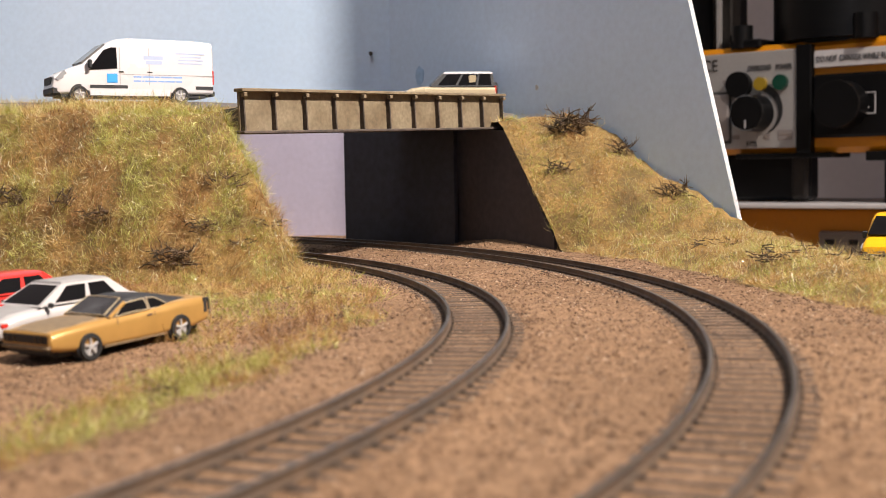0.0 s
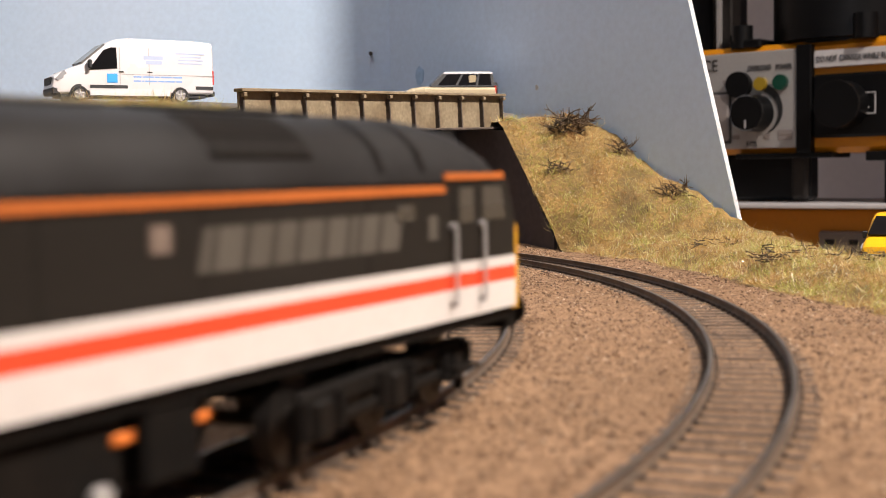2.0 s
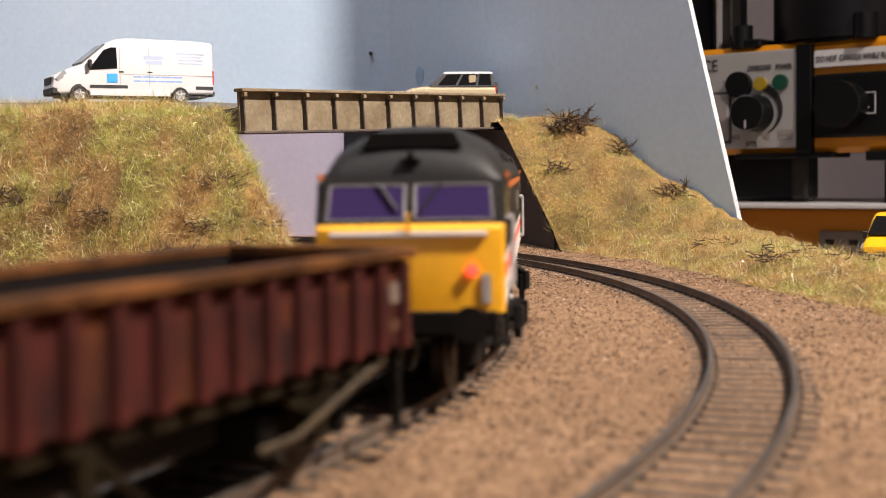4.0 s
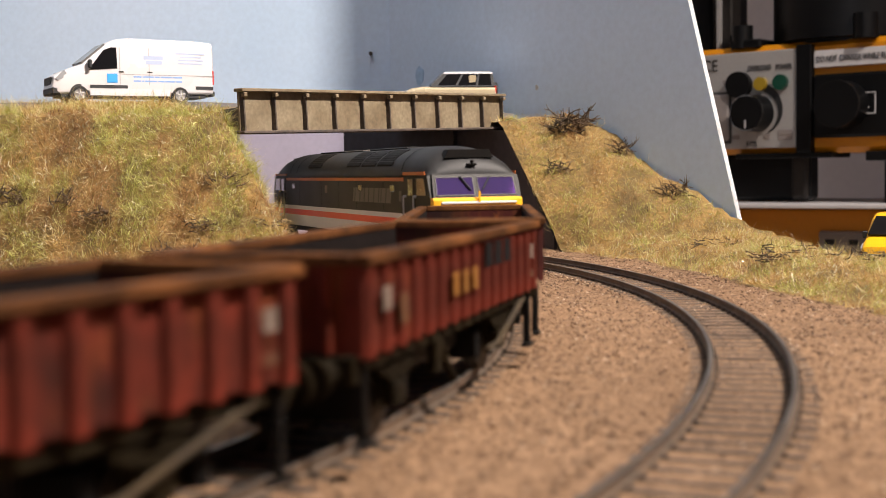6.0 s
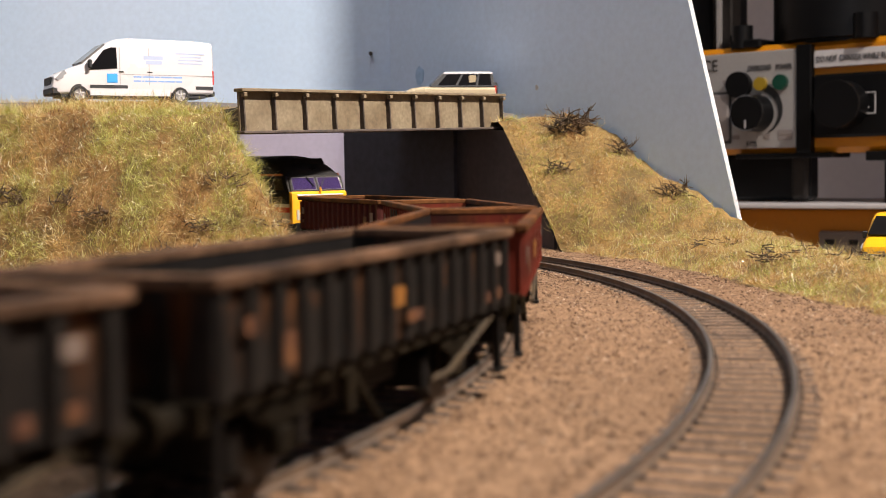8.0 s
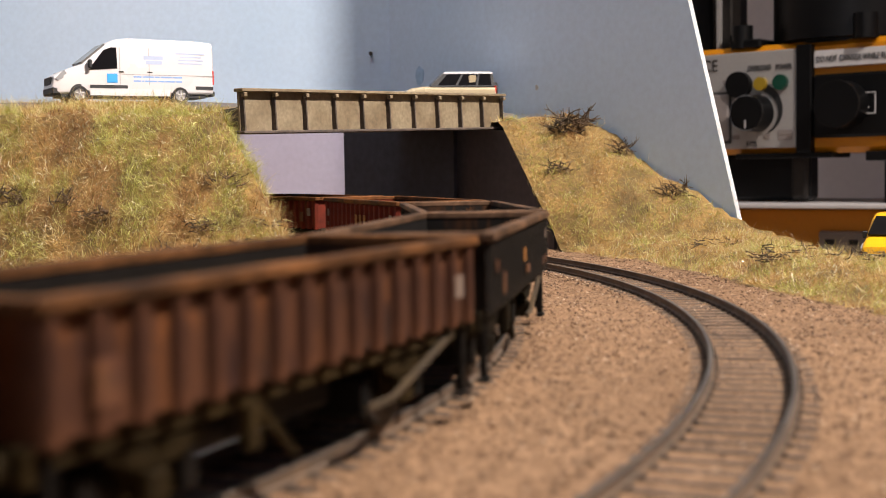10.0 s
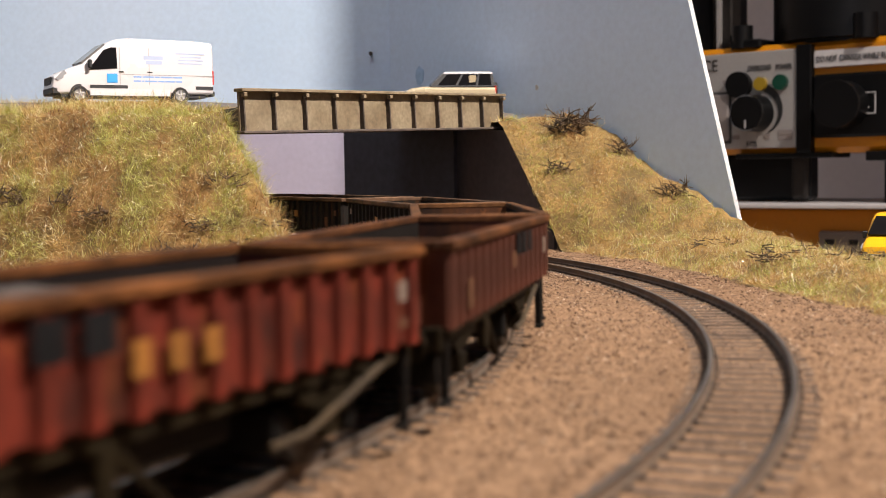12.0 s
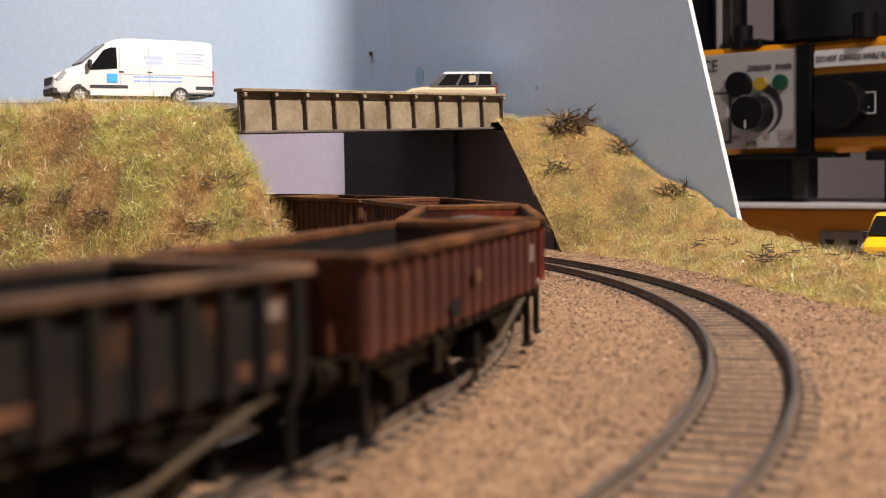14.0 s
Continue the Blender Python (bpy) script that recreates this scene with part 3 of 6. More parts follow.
def locomotive():
    root = new("diesel_locomotive")
    tagged(root, "dark grey diesel locomotive with white band, red stripe and yellow ends", "locomotive")
    L = 9.10  # half length of the body at the cab fronts

    def half_ring(x, zs, hw):
        return [(x, -hw, z) for z in zs]
    # side walls: bands, each its own strip
    def cabx(z, sg):
        """Where the cab front stands at height z."""
        return sg * (L - (max(0.0, z - 2.22) * 0.42))
    bands = (("lower_band", 1.30, 1.69, M_LOCO_WHITE, "white lower body band"), ("stripe", 1.69, 1.89, M_LOCO_RED, "bright red stripe"), ("upper_band", 1.89, 2.03, M_LOCO_WHITE, "white band above the stripe"))
    hw = 1.335
    for name, z0, z1, mat, lab in bands:
        bm = bmesh.new()
        xs = (-(L - 0.20), L - 0.20)
        lo = [(xs[0], -hw, z0), (xs[1], -hw, z0), (xs[1], hw, z0), (xs[0], hw, z0)]
        add_loft(bm, [lo, [(x, y, z1) for x, y, _ in lo]])
        part(name, bm, mat, root, lab, K)
    # grey upper body with raked cab ends
    bm = bmesh.new()
    rings = []
    for z in (2.03, 2.48, 3.10):
        a = (L - 0.20) - max(0.0, z - 2.48) * 0.42
        rings.append([(-a, -hw, z), (a, -hw, z), (a, hw, z), (-a, hw, z)])
    add_loft(bm, rings)
    part("body_side", bm, M_LOCO_GREY, root, "dark grey body side", K)
    # roof: lofted arch, drooping over the cabs
    bm = bmesh.new()
    rings = []
    for x, drop, wd in ((-8.62, 0.93, 0.955), (-8.52, 0.62, 0.975), (-8.25, 0.32, 0.99), (-7.85, 0.12, 1.0), (-7.2, 0.02, 1.0), (-6.5, 0, 1.0), (0, 0, 1.0), (6.5, 0, 1.0), (7.2, 0.02, 1.0), (7.85, 0.12, 1.0), (8.25, 0.32, 0.99), (8.52, 0.62, 0.975), (8.62, 0.93, 0.955)):
        ring = []
        for i in range(17):
            y = -1.335 + 2.67 * i / 16
            z = 3.08 + (roof_z(y) - 3.08) * max(0.02, 1 - drop)
            ring.append((x, y * wd, z))
        rings.append([(x, -1.335 * wd, 3.04)] + ring + [(x, 1.335 * wd, 3.04)])
    add_loft(bm, rings, closed=True)
    part("roof", bm, M_LOCO_ROOF, root, "weathered grey roof", K, True)
    # cantrail line: lower along the body, higher round the cabs
    for sg in (-1, 1):
        box_part("cantrail_line", (0, sg * 1.345, 3.00), (13.5, 0.03, 0.10), M_LOCO_ORANGE, root, "thin orange line", scale=K)
        for e in (-1, 1):
            bm = bmesh.new()
            add_box(bm, (e * 7.62, sg * 1.347, 3.16), (1.75, 0.03, 0.09))
            part("cantrail_line", bm, M_LOCO_ORANGE, root, "thin orange line", K)
    # roof grilles with louvres
    for sg in (-1, 1):
        for x0, x1 in ((-5.5, -4.1), (-3.9, -2.5), (-2.3, -0.9), (2.2, 3.9)):
            bm = bmesh.new()
            for i in range(7):
                y = 1.25 - i * 0.085
                z = roof_z(y) + 0.012
                z2 = roof_z(y - 0.05) + 0.012
                v = [bm.verts.new(p) for p in ((x0, sg * y, z), (x1, sg * y, z), (x1, sg * (y - 0.06), z2 + 0.015), (x0, sg * (y - 0.06), z2 + 0.015))]
                bm.faces.new(v)
                v2 = [bm.verts.new((p.co.x, p.co.y, p.co.z - 0.05)) for p in v]
                bm.faces.new(v2[::-1])
                for a in range(4):
                    bm.faces.new((v[a], v2[a], v2[(a + 1) % 4], v[(a + 1) % 4]))
            part("roof_grille", bm, M_LOCO_BLACK, root, "black louvred roof grille", K)
        for x in (5.2, 6.2, -6.6):
            bm = bmesh.new()
            for i in range(8):
                y0, y1 = 1.33 - i * 0.10, 1.33 - (i + 1) * 0.10
                vs = [(x, sg * y0, roof_z(y0) + 0.03), (x + 0.10, sg * y0, roof_z(y0) + 0.03), (x + 0.10, sg * y1, roof_z(y1) + 0.03), (x, sg * y1, roof_z(y1) + 0.03)]
                bm.faces.new([bm.verts.new(p) for p in vs])
            bmesh.ops.remove_doubles(bm, verts=bm.verts, dist=0.001)
            part("roof_seam", bm, M_LOCO_BLACK, root, "", K)
    for x0, x1, mat in ((-4.6, -1.0, M_LOCO_ROOF), (-0.2, 1.6, M_LETTER), (2.0, 4.4, M_LOCO_ROOF), (4.7, 5.0, M_LOCO_BLACK)):
        bm = bmesh.new()
        add_box(bm, ((x0 + x1) / 2, 0, 3.935), (x1 - x0, 0.95, 0.05), 0.02)
        part("roof_hatch", bm, mat, root, "", K)
    # cab ends
    for e in (-1, 1):
        bm = bmesh.new()
        ring = [(L - 0.20, -hw), (L - 0.05, -1.30), (L, -1.15), (L, 1.15), (L - 0.05, 1.30), (L - 0.20, hw)]
        rings = []
        for z, back, sq in ((1.26, 0.0, 1), (1.4, 0.0, 1), (2.30, 0.0, 1), (2.43, 0.02, 1), (2.50, 0.10, 1)):
            rings.append([(e * (x - back * (1 if x > L - 0.15 else 0)), y, z) for x, y in ring])
        add_loft(bm, rings)
        nose = part("nose", bm, M_LOCO_YELLOW, root, "warning-yellow cab front", K, True)
        bm = bmesh.new()
        add_box(bm, (e * (L + 0.01), 0, 2.36), (0.06, 2.2, 0.07), 0.015)
        part("nose_rail", bm, M_LOCO_WHITE, nose, "pale rail across the nose", K)
        box_part("handle", (e * (L + 0.02), 0.0, 2.52), (0.05, 0.05, 0.30), M_LOCO_YELLOW, nose, scale=K)
        # windscreen surround and panes, raked back
        bm = bmesh.new()
        xs = lambda z: e * (L - 0.13 - (z - 2.50) * 0.42)
        lo, hi = 2.48, 3.12
        sur = [(xs(lo), -1.27, lo), (xs(lo), 1.27, lo), (xs(hi), 1.22, hi), (xs(hi), -1.22, hi)]
        add_loft(bm, [sur, [(x - e * 0.12, y, z) for x, y, z in sur]])
        part("windscreen_surround", bm, M_LOCO_GREY, root, "", K)
        for sg in (-1, 1):
            bm = bmesh.new()
            lo, hi = 2.56, 3.04
            pane = [(xs(lo) + e * 0.012, sg * 0.07, lo), (xs(lo) + e * 0.012, sg * 1.17, lo), (xs(hi) + e * 0.012, sg * 1.13, hi), (xs(hi) + e * 0.012, sg * 0.07, hi)]
            add_loft(bm, [pane, [(x - e * 0.03, y, z) for x, y, z in pane]])
            win = part("windscreen", bm, M_CABGLASS, root, "windscreen with a violet reflection in its glass colour", K)
            bm = bmesh.new()
            for p, q in zip(pane, pane[1:] + pane[:1]):
                add_rod(bm, p, q, 0.016, 6)
            part("frame", bm, M_CHROMEDULL, win, "", K)
            rod_part("wiper", (xs(3.08) + e * 0.05, sg * 0.45, 3.08), (xs(2.7) + e * 0.05, sg * (0.45 + 0.28 * e), 2.7), 0.025, M_SEAL, win, n=6, scale=K)
            # tail lamp, lamp bracket, buffer
            rod_part("tail_lamp", (e * L, sg * 0.88, 1.86), (e * (L + 0.05), sg * 0.88, 1.86), 0.085, M_TAILLAMP if e < 0 else M_LETTER, root, "lit red tail lamp" if e < 0 else "unlit lamp", 14, K)
            box_part("lamp_panel", (e * (L + 0.012), sg * 1.08, 1.60), (0.03, 0.12, 0.4), M_HANDRAIL, root, "pale lamp panel", scale=K)
            buffer_part(root, e * (L + 0.02), sg * 0.87, 1.16, e, M_LOCO_BLACK)
            # cab door, windows and handrails
            box_part("cab_door", (e * 7.35, sg * 1.338, 2.56), (0.70, 0.02, 1.0), M_LOCO_GREY, root, scale=K)
            box_part("door_window", (e * 7.35, sg * 1.346, 2.78), (0.40, 0.03, 0.46), M_SIDEGLASS, root, "cab door window", scale=K)
            bm = bmesh.new()
            pane = [(7.84, 2.56), (8.56, 2.56), (8.42, 3.02), (7.84, 3.02)]
            add_prism(bm, [(e * x, z) for x, z in pane], 1, sg * 1.325, sg * 1.352)
            part("cab_side_window", bm, M_SIDEGLASS, root, "cab side window with pale interior", K)
            bm = bmesh.new()
            for x in (6.93, 7.76):
                add_rod(bm, (e * x, sg * 1.42, 1.50), (e * x, sg * 1.42, 2.52), 0.027, 6)
                for z in (1.50, 2.52):
                    add_rod(bm, (e * x, sg * 1.42, z), (e * x, sg * 1.33, z), 0.035, 6)
            part("handrail", bm, M_HANDRAIL, root, "white handrail", K)
            box_part("step", (e * 7.35, sg * 1.28, 0.62), (0.6, 0.18, 0.05), M_LOCO_BLACK, root, scale=K)
        box_part("buffer_beam", (e * (L - 0.12), 0, 1.12), (0.30, 2.45, 0.34), M_LOCO_BLACK, root, scale=K, bevel=0.03)
        box_part("coupling_bar", (e * (L + 0.28), 0, 0.62), (0.7, 0.18, 0.12), M_LOCO_BLACK, root, scale=K)
        bm = bmesh.new()
        ring_a = [(e * 8.36, y, roof_z(y) - 0.35) for y in (-0.75, 0.75)]
        add_prism(bm, [(-0.72, 3.58), (0.72, 3.58), (0.60, 3.80), (-0.60, 3.80)], 0, e * 8.05, e * 8.40)
        part("headcode_slot", bm, M_LOCO_BLACK, root, "black slot in the cab roof", K)
        bm = bmesh.new()
        add_rod(bm, (e * 8.56, 0, 3.34), (e * 8.62, 0, 3.50), 0.05, 8)
        add_box(bm, (e * 8.58, 0, 3.40), (0.10, 0.28, 0.05), 0.01)
        part("horn", bm, M_LOCO_BLACK, root, "", K)
    # side lettering as plain bars, number bar, small side windows and roundel
    for sg in (-1, 1):
        widths = (0.15, 0.46, 0.39, 0.36, 0.44, 0.41, 0.15, 0.39, 0.44)
        total = sum(widths) + 0.07 * 8
        x = -total / 2
        for w in widths:
            bm = bmesh.new()
            slant = 0.10
            cxx = x + w / 2
            pts = [(cxx - w / 2 - slant / 2, 2.30), (cxx + w / 2 - slant / 2, 2.30), (cxx + w / 2 + slant / 2, 2.74), (cxx - w / 2 + slant / 2, 2.74)]
            add_prism(bm, [((-sg) * p[0] + (3.75 if sg < 0 else -3.75), p[1]) for p in pts], 1, sg * 1.336, sg * 1.341)
            part("lettering_bar", bm, M_LETTER, root, "plain pale bar of lettering", K)
            x += w + 0.07
        box_part("number_bar", ((6.45 if sg < 0 else -6.45), sg * 1.338, 2.52), (0.22, 0.012, 0.30), M_LETTER, root, "plain pale bar", scale=K)
        for x in (5.75, -5.75, -2.6):
            box_part("side_window", (x, sg * 1.338, 2.74), (0.40, 0.02, 0.20), M_SIDEGLASS, root, "small side window", scale=K, bevel=0.03)
        box_part("plate", (1.30, sg * 1.338, 2.66), (0.26, 0.014, 0.26), M_LABEL, root, "small pale plate", scale=K)
        for x in (1.9, -0.2, -2.2, 4.9, -4.9):
            box_part("panel_joint", (x, sg * 1.3365, 2.5), (0.02, 0.006, 0.9), M_LOCO_BLACK, root, scale=K)
    # tanks and boxes between the bogies
    bm = bmesh.new()
    add_box(bm, (-0.2, 0, 0.72), (2.4, 2.3, 0.84), 0.10)
    part("fuel_tank", bm, M_LOCO_BLACK, root, "black fuel tank", K)
    for x, w, z, h in ((1.55, 0.8, 0.76, 0.76), (-2.2, 1.0, 0.74, 0.76)):
        box_part("battery_box", (x, 0, z), (w, 2.45, h), M_LOCO_BLACK, root, scale=K, bevel=0.05)
    for sg in (-1, 1):
        for x in (0.9, 1.3, 2.0):
            box_part("pipe", (x, sg * 1.16, 0.90), (0.24, 0.08, 0.10), M_RUST_ORANGE, root, "orange pipe end", scale=K, bevel=0.02)
        rod_part("filler_cap", (0.55, sg * 1.2, 0.46), (0.55, sg * 1.27, 0.46), 0.11, M_HANDRAIL, root, "pale filler cap", scale=K)
    box_part("underframe", (0, 0, 1.22), (17.9, 2.5, 0.20), M_LOCO_BLACK, root, scale=K)
    # bogies
    for e in (-1, 1):
        bm = bmesh.new()
        for sg in (-1, 1):
            add_box(bm, (0, sg * 1.06, 0.78), (4.9, 0.16, 0.26), 0.04)
            add_box(bm, (0, sg * 1.10, 0.50), (3.3, 0.10, 0.14), 0.03)
            for x in (-2.05, 0, 2.05):
                add_box(bm, (x, sg * 1.12, 0.58), (0.42, 0.22, 0.46), 0.05)
                for q in (-0.42, 0.42):
                    add_rod(bm, (x + q, sg * 1.14, 0.42), (x + q, sg * 1.14, 0.84), 0.11, 8)
            for x in (-2.5, 2.5):
                add_box(bm, (x, sg * 1.05, 0.45), (0.10, 0.12, 0.62), 0.02)
        add_box(bm, (0, 0, 0.75), (2.6, 2.0, 0.2))
        bog = part("bogie", bm, M_LOCO_BLACK, root, "black three-axle bogie", K)
        for x in (-2.05, 0, 2.05):
            bm = wheelset_mesh(0.54)
            ws = part("wheelset", bm, M_WHEEL, bog, "dark steel wheelset", K, True)
            WHEELSETS.append((ws, x * K, 0.54 * K))
        BOGIES.append((root, bog, e * 5.64 * K))
    return root


M_TAILLAMP = glow_material("red_tail_lamp", (1.0, 0.05, 0.03), 2.6)


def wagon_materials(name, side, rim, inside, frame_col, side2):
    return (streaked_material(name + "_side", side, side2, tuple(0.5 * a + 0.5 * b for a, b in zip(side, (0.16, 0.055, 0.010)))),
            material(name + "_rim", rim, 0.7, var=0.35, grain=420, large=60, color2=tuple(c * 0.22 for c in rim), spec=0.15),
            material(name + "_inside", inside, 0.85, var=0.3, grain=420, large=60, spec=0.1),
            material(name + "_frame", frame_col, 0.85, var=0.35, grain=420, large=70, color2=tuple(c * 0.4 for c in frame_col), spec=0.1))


M_LOGO = material("faded_yellow_logo", (0.27, 0.105, 0.010), 0.7, var=0.25, grain=500, large=120)
M_WORN = material("worn_ochre_mark", (0.13, 0.048, 0.010), 0.75, var=0.4, grain=500, large=160, color2=(0.07, 0.022, 0.008))
M_LABEL = material("dirty_white_label", (0.19, 0.14, 0.11), 0.7, var=0.2, grain=500, large=120)
M_PATCH = material("dark_patch", (0.010, 0.010, 0.011), 0.75, var=0.3, grain=400, large=90, spec=0.1)
M_LOAD = material("dark_stone_load", (0.075, 0.058, 0.05), 0.95, var=0.5, grain=700, large=160, color2=(0.03, 0.024, 0.02), bump=0.8, dist=0.001)
M_LEVER = material("dusty_lever", (0.055, 0.034, 0.012), 0.85, var=0.3, grain=500, large=100, color2=(0.025, 0.016, 0.007))
HALF, TOPZ, SIDEZ, WIDE = 4.28, 2.28, 1.20, 1.27


def wagon(mats, marks, load, label):
    side, rim, inside, frame_mat = mats
    root = new("open_wagon")
    tagged(root, label, "wagon", "open wagons of the train")
    t = 0.06
    for sg in (-1, 1):
        bm = bmesh.new()
        add_box(bm, (0, sg * (WIDE - t / 2), (TOPZ + SIDEZ) / 2), (2 * HALF, t, TOPZ - SIDEZ))
        s = part("side_sheet", bm, side, root, "", K)
        rib_me = None
        for i in range(16):
            x = -HALF + 0.09 + (2 * HALF - 0.18) * i / 15
            if rib_me is None:
                bm = bmesh.new()
                add_prism(bm, [(-0.11, 0), (0.11, 0), (0.07, sg * 0.10), (-0.07, sg * 0.10)], 2, SIDEZ - 0.03, TOPZ - 0.10)
                r = part("rib", bm, side, s, "", K)
                rib_me = r.data
            else:
                r = new("rib", rib_me)
                r.parent = s
            r.matrix_basis = pose(x * K, sg * WIDE * K, 0)
        box_part("top_rail", (0, sg * (WIDE + 0.03), TOPZ), (2 * HALF + 0.22, 0.22, 0.13), rim, root, "rusty top rail", 0.02, K)
        box_part("solebar", (0, sg * 1.10, 1.08), (2 * HALF + 0.1, 0.12, 0.26), frame_mat, root, "grimy solebar", 0.02, K)
        # springs, axle guards, brake gear
        for e in (-1, 1):
            bm = bmesh.new()
            x = e * 2.6
            add_prism(bm, [(x - 0.55, 0.98), (x + 0.55, 0.98), (x + 0.22, 0.34), (x - 0.22, 0.34)], 1, sg * 0.90, sg * 0.94)
            add_box(bm, (x, sg * 1.02, 0.50), (0.34, 0.24, 0.32), 0.04)
            for k in range(4):
                add_box(bm, (x, sg * 1.05, 0.72 + 0.05 * k), (0.7 + 0.24 * k, 0.14, 0.04))
            part("axle_guard", bm, frame_mat, root, "", K)
            bm = bmesh.new()
            add_box(bm, (e * (HALF - 0.12), sg * 1.20, 0.62), (0.10, 0.12, 0.95), 0.02)
            add_box(bm, (e * (HALF - 0.12), sg * 1.22, 0.20), (0.42, 0.14, 0.06), 0.01)
            part("corner_step", bm, M_LOCO_BLACK, root, "", K)
            buffer_part(root, e * (HALF + 0.05), sg * 0.87, 1.02, e, frame_mat)
        bm = bmesh.new()
        pts = [(3.75, 1.06), (1.95, 0.52), (1.25, 0.50)]
        for p, q in zip(pts, pts[1:]):
            add_rod(bm, (p[0], sg * 1.24, p[1]), (q[0], sg * 1.24, q[1]), 0.048, 6)
        part("brake_lever", bm, M_LEVER, root, "dusty tan brake lever", K)
        bm = bmesh.new()
        add_rod(bm, (-0.3, sg * 1.15, 0.30), (-1.1, sg * 1.15, 1.0), 0.06, 6)
        add_box(bm, (-1.1, sg * 1.12, 0.75), (0.22, 0.16, 0.5), 0.03)
        part("brake_hanger", bm, frame_mat, root, "", K)
        for mx, mz, w, h, mat in marks:
            box_part("marking", (mx, sg * (WIDE + 0.105), mz), (w, 0.012, h), mat, root, "plain painted marking", scale=K)
    for e in (-1, 1):
        bm = bmesh.new()
        add_box(bm, (e * (HALF - t / 2), 0, (TOPZ + SIDEZ) / 2), (t, 2 * WIDE - 2 * t, TOPZ - SIDEZ))
        end = part("end_sheet", bm, side, root, "", K)
        for y in (-0.85, -0.28, 0.28, 0.85):
            box_part("stanchion", (e * (HALF + 0.04), y, (TOPZ + SIDEZ) / 2 - 0.03), (0.09, 0.14, TOPZ - SIDEZ - 0.08), side, end, "", 0.02, K)
        box_part("end_rail", (e * (HALF + 0.03), 0, TOPZ + 0.002), (0.20, 2 * WIDE - 0.17, 0.13), rim, root, "rusty end rail", 0.02, K)
        box_part("headstock", (e * (HALF + 0.02), 0, 1.04), (0.14, 2.4, 0.32), frame_mat, root, "", 0.02, K)
        box_part("coupling", (e * (HALF + 0.35), 0, 0.72), (0.62, 0.16, 0.10), M_LOCO_BLACK, root, scale=K)
        bm = wheelset_mesh(0.46)
        ws = part("wheelset", bm, M_WHEEL, root, "dark steel wheelset", K, True)
        WHEELSETS.append((ws, e * 2.6 * K, 0.46 * K))
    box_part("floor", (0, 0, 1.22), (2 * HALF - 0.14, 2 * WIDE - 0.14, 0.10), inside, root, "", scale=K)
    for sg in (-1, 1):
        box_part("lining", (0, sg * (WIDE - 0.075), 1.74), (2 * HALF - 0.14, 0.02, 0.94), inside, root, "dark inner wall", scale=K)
    if load:
        bm = bmesh.new()
        n, mrows = 40, 12
        g = []
        for j in range(mrows + 1):
            for i in range(n + 1):
                x, y = -HALF + 0.1 + (2 * HALF - 0.2) * i / n, -1.16 + 2.32 * j / mrows
                lump = (math.exp(-((x - load[1]) / load[2]) ** 2)) * (1 - 0.35 * (y / 1.16) ** 2)
                z = 1.30 + load[0] * lump + 0.10 * noise.noise((x * 2.2, y * 2.2, load[1])) + 0.05 * noise.noise((x * 7, y * 7, 4))
                g.append(bm.verts.new((x, y, max(z, 1.28))))
        for j in range(mrows):
            for i in range(n):
                a = j * (n + 1) + i
                bm.faces.new((g[a], g[a + 1], g[a + n + 2], g[a + n + 1]))
        r = bmesh.ops.extrude_face_region(bm, geom=list(bm.faces))
        for v in r["geom"]:
            if isinstance(v, bmesh.types.BMVert):
                v.co.z = 1.26
        part("load", bm, M_LOAD, root, "heap of dark crushed stone", K)
    # Dark blocks added under the floor to hide the lit ballast beyond.
    bm = bmesh.new()
    add_box(bm, (0.2, 0, 0.72), (2.2, 1.5, 0.42), 0.08)
    part("shade_block", bm, M_LOCO_BLACK, root, "dark box added in place of the shade under the floor", K)
    rod_part("shade_drum", (-1.6, -0.5, 0.66), (-0.9, -0.5, 0.66), 0.22, M_LOCO_BLACK, root, n=10, scale=K)
    for e in (-1, 1):
        for x in (1.85, 3.35):
            box_part("shade_bar", (e * x, 0, 0.52), (0.22, 1.9, 0.5), M_LOCO_BLACK, root, "", 0.04, K)
    box_part("centre_sill", (0, 0, 0.98), (2 * HALF, 0.5, 0.2), M_LOCO_BLACK, root, scale=K)
    return root


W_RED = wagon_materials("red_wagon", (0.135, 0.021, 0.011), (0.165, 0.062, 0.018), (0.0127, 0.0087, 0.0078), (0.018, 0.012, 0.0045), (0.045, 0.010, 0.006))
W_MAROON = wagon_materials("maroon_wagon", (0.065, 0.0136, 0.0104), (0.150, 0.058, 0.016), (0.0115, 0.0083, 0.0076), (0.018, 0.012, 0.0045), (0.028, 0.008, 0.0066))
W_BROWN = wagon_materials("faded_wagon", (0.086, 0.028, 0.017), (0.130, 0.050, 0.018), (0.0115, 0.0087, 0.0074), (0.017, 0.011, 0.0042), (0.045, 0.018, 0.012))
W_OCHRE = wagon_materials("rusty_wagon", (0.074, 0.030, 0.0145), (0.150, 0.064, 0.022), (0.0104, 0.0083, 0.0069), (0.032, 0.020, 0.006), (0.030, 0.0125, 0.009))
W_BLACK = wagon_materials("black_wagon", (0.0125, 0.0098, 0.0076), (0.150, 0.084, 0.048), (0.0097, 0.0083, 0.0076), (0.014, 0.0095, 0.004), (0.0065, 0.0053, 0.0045))

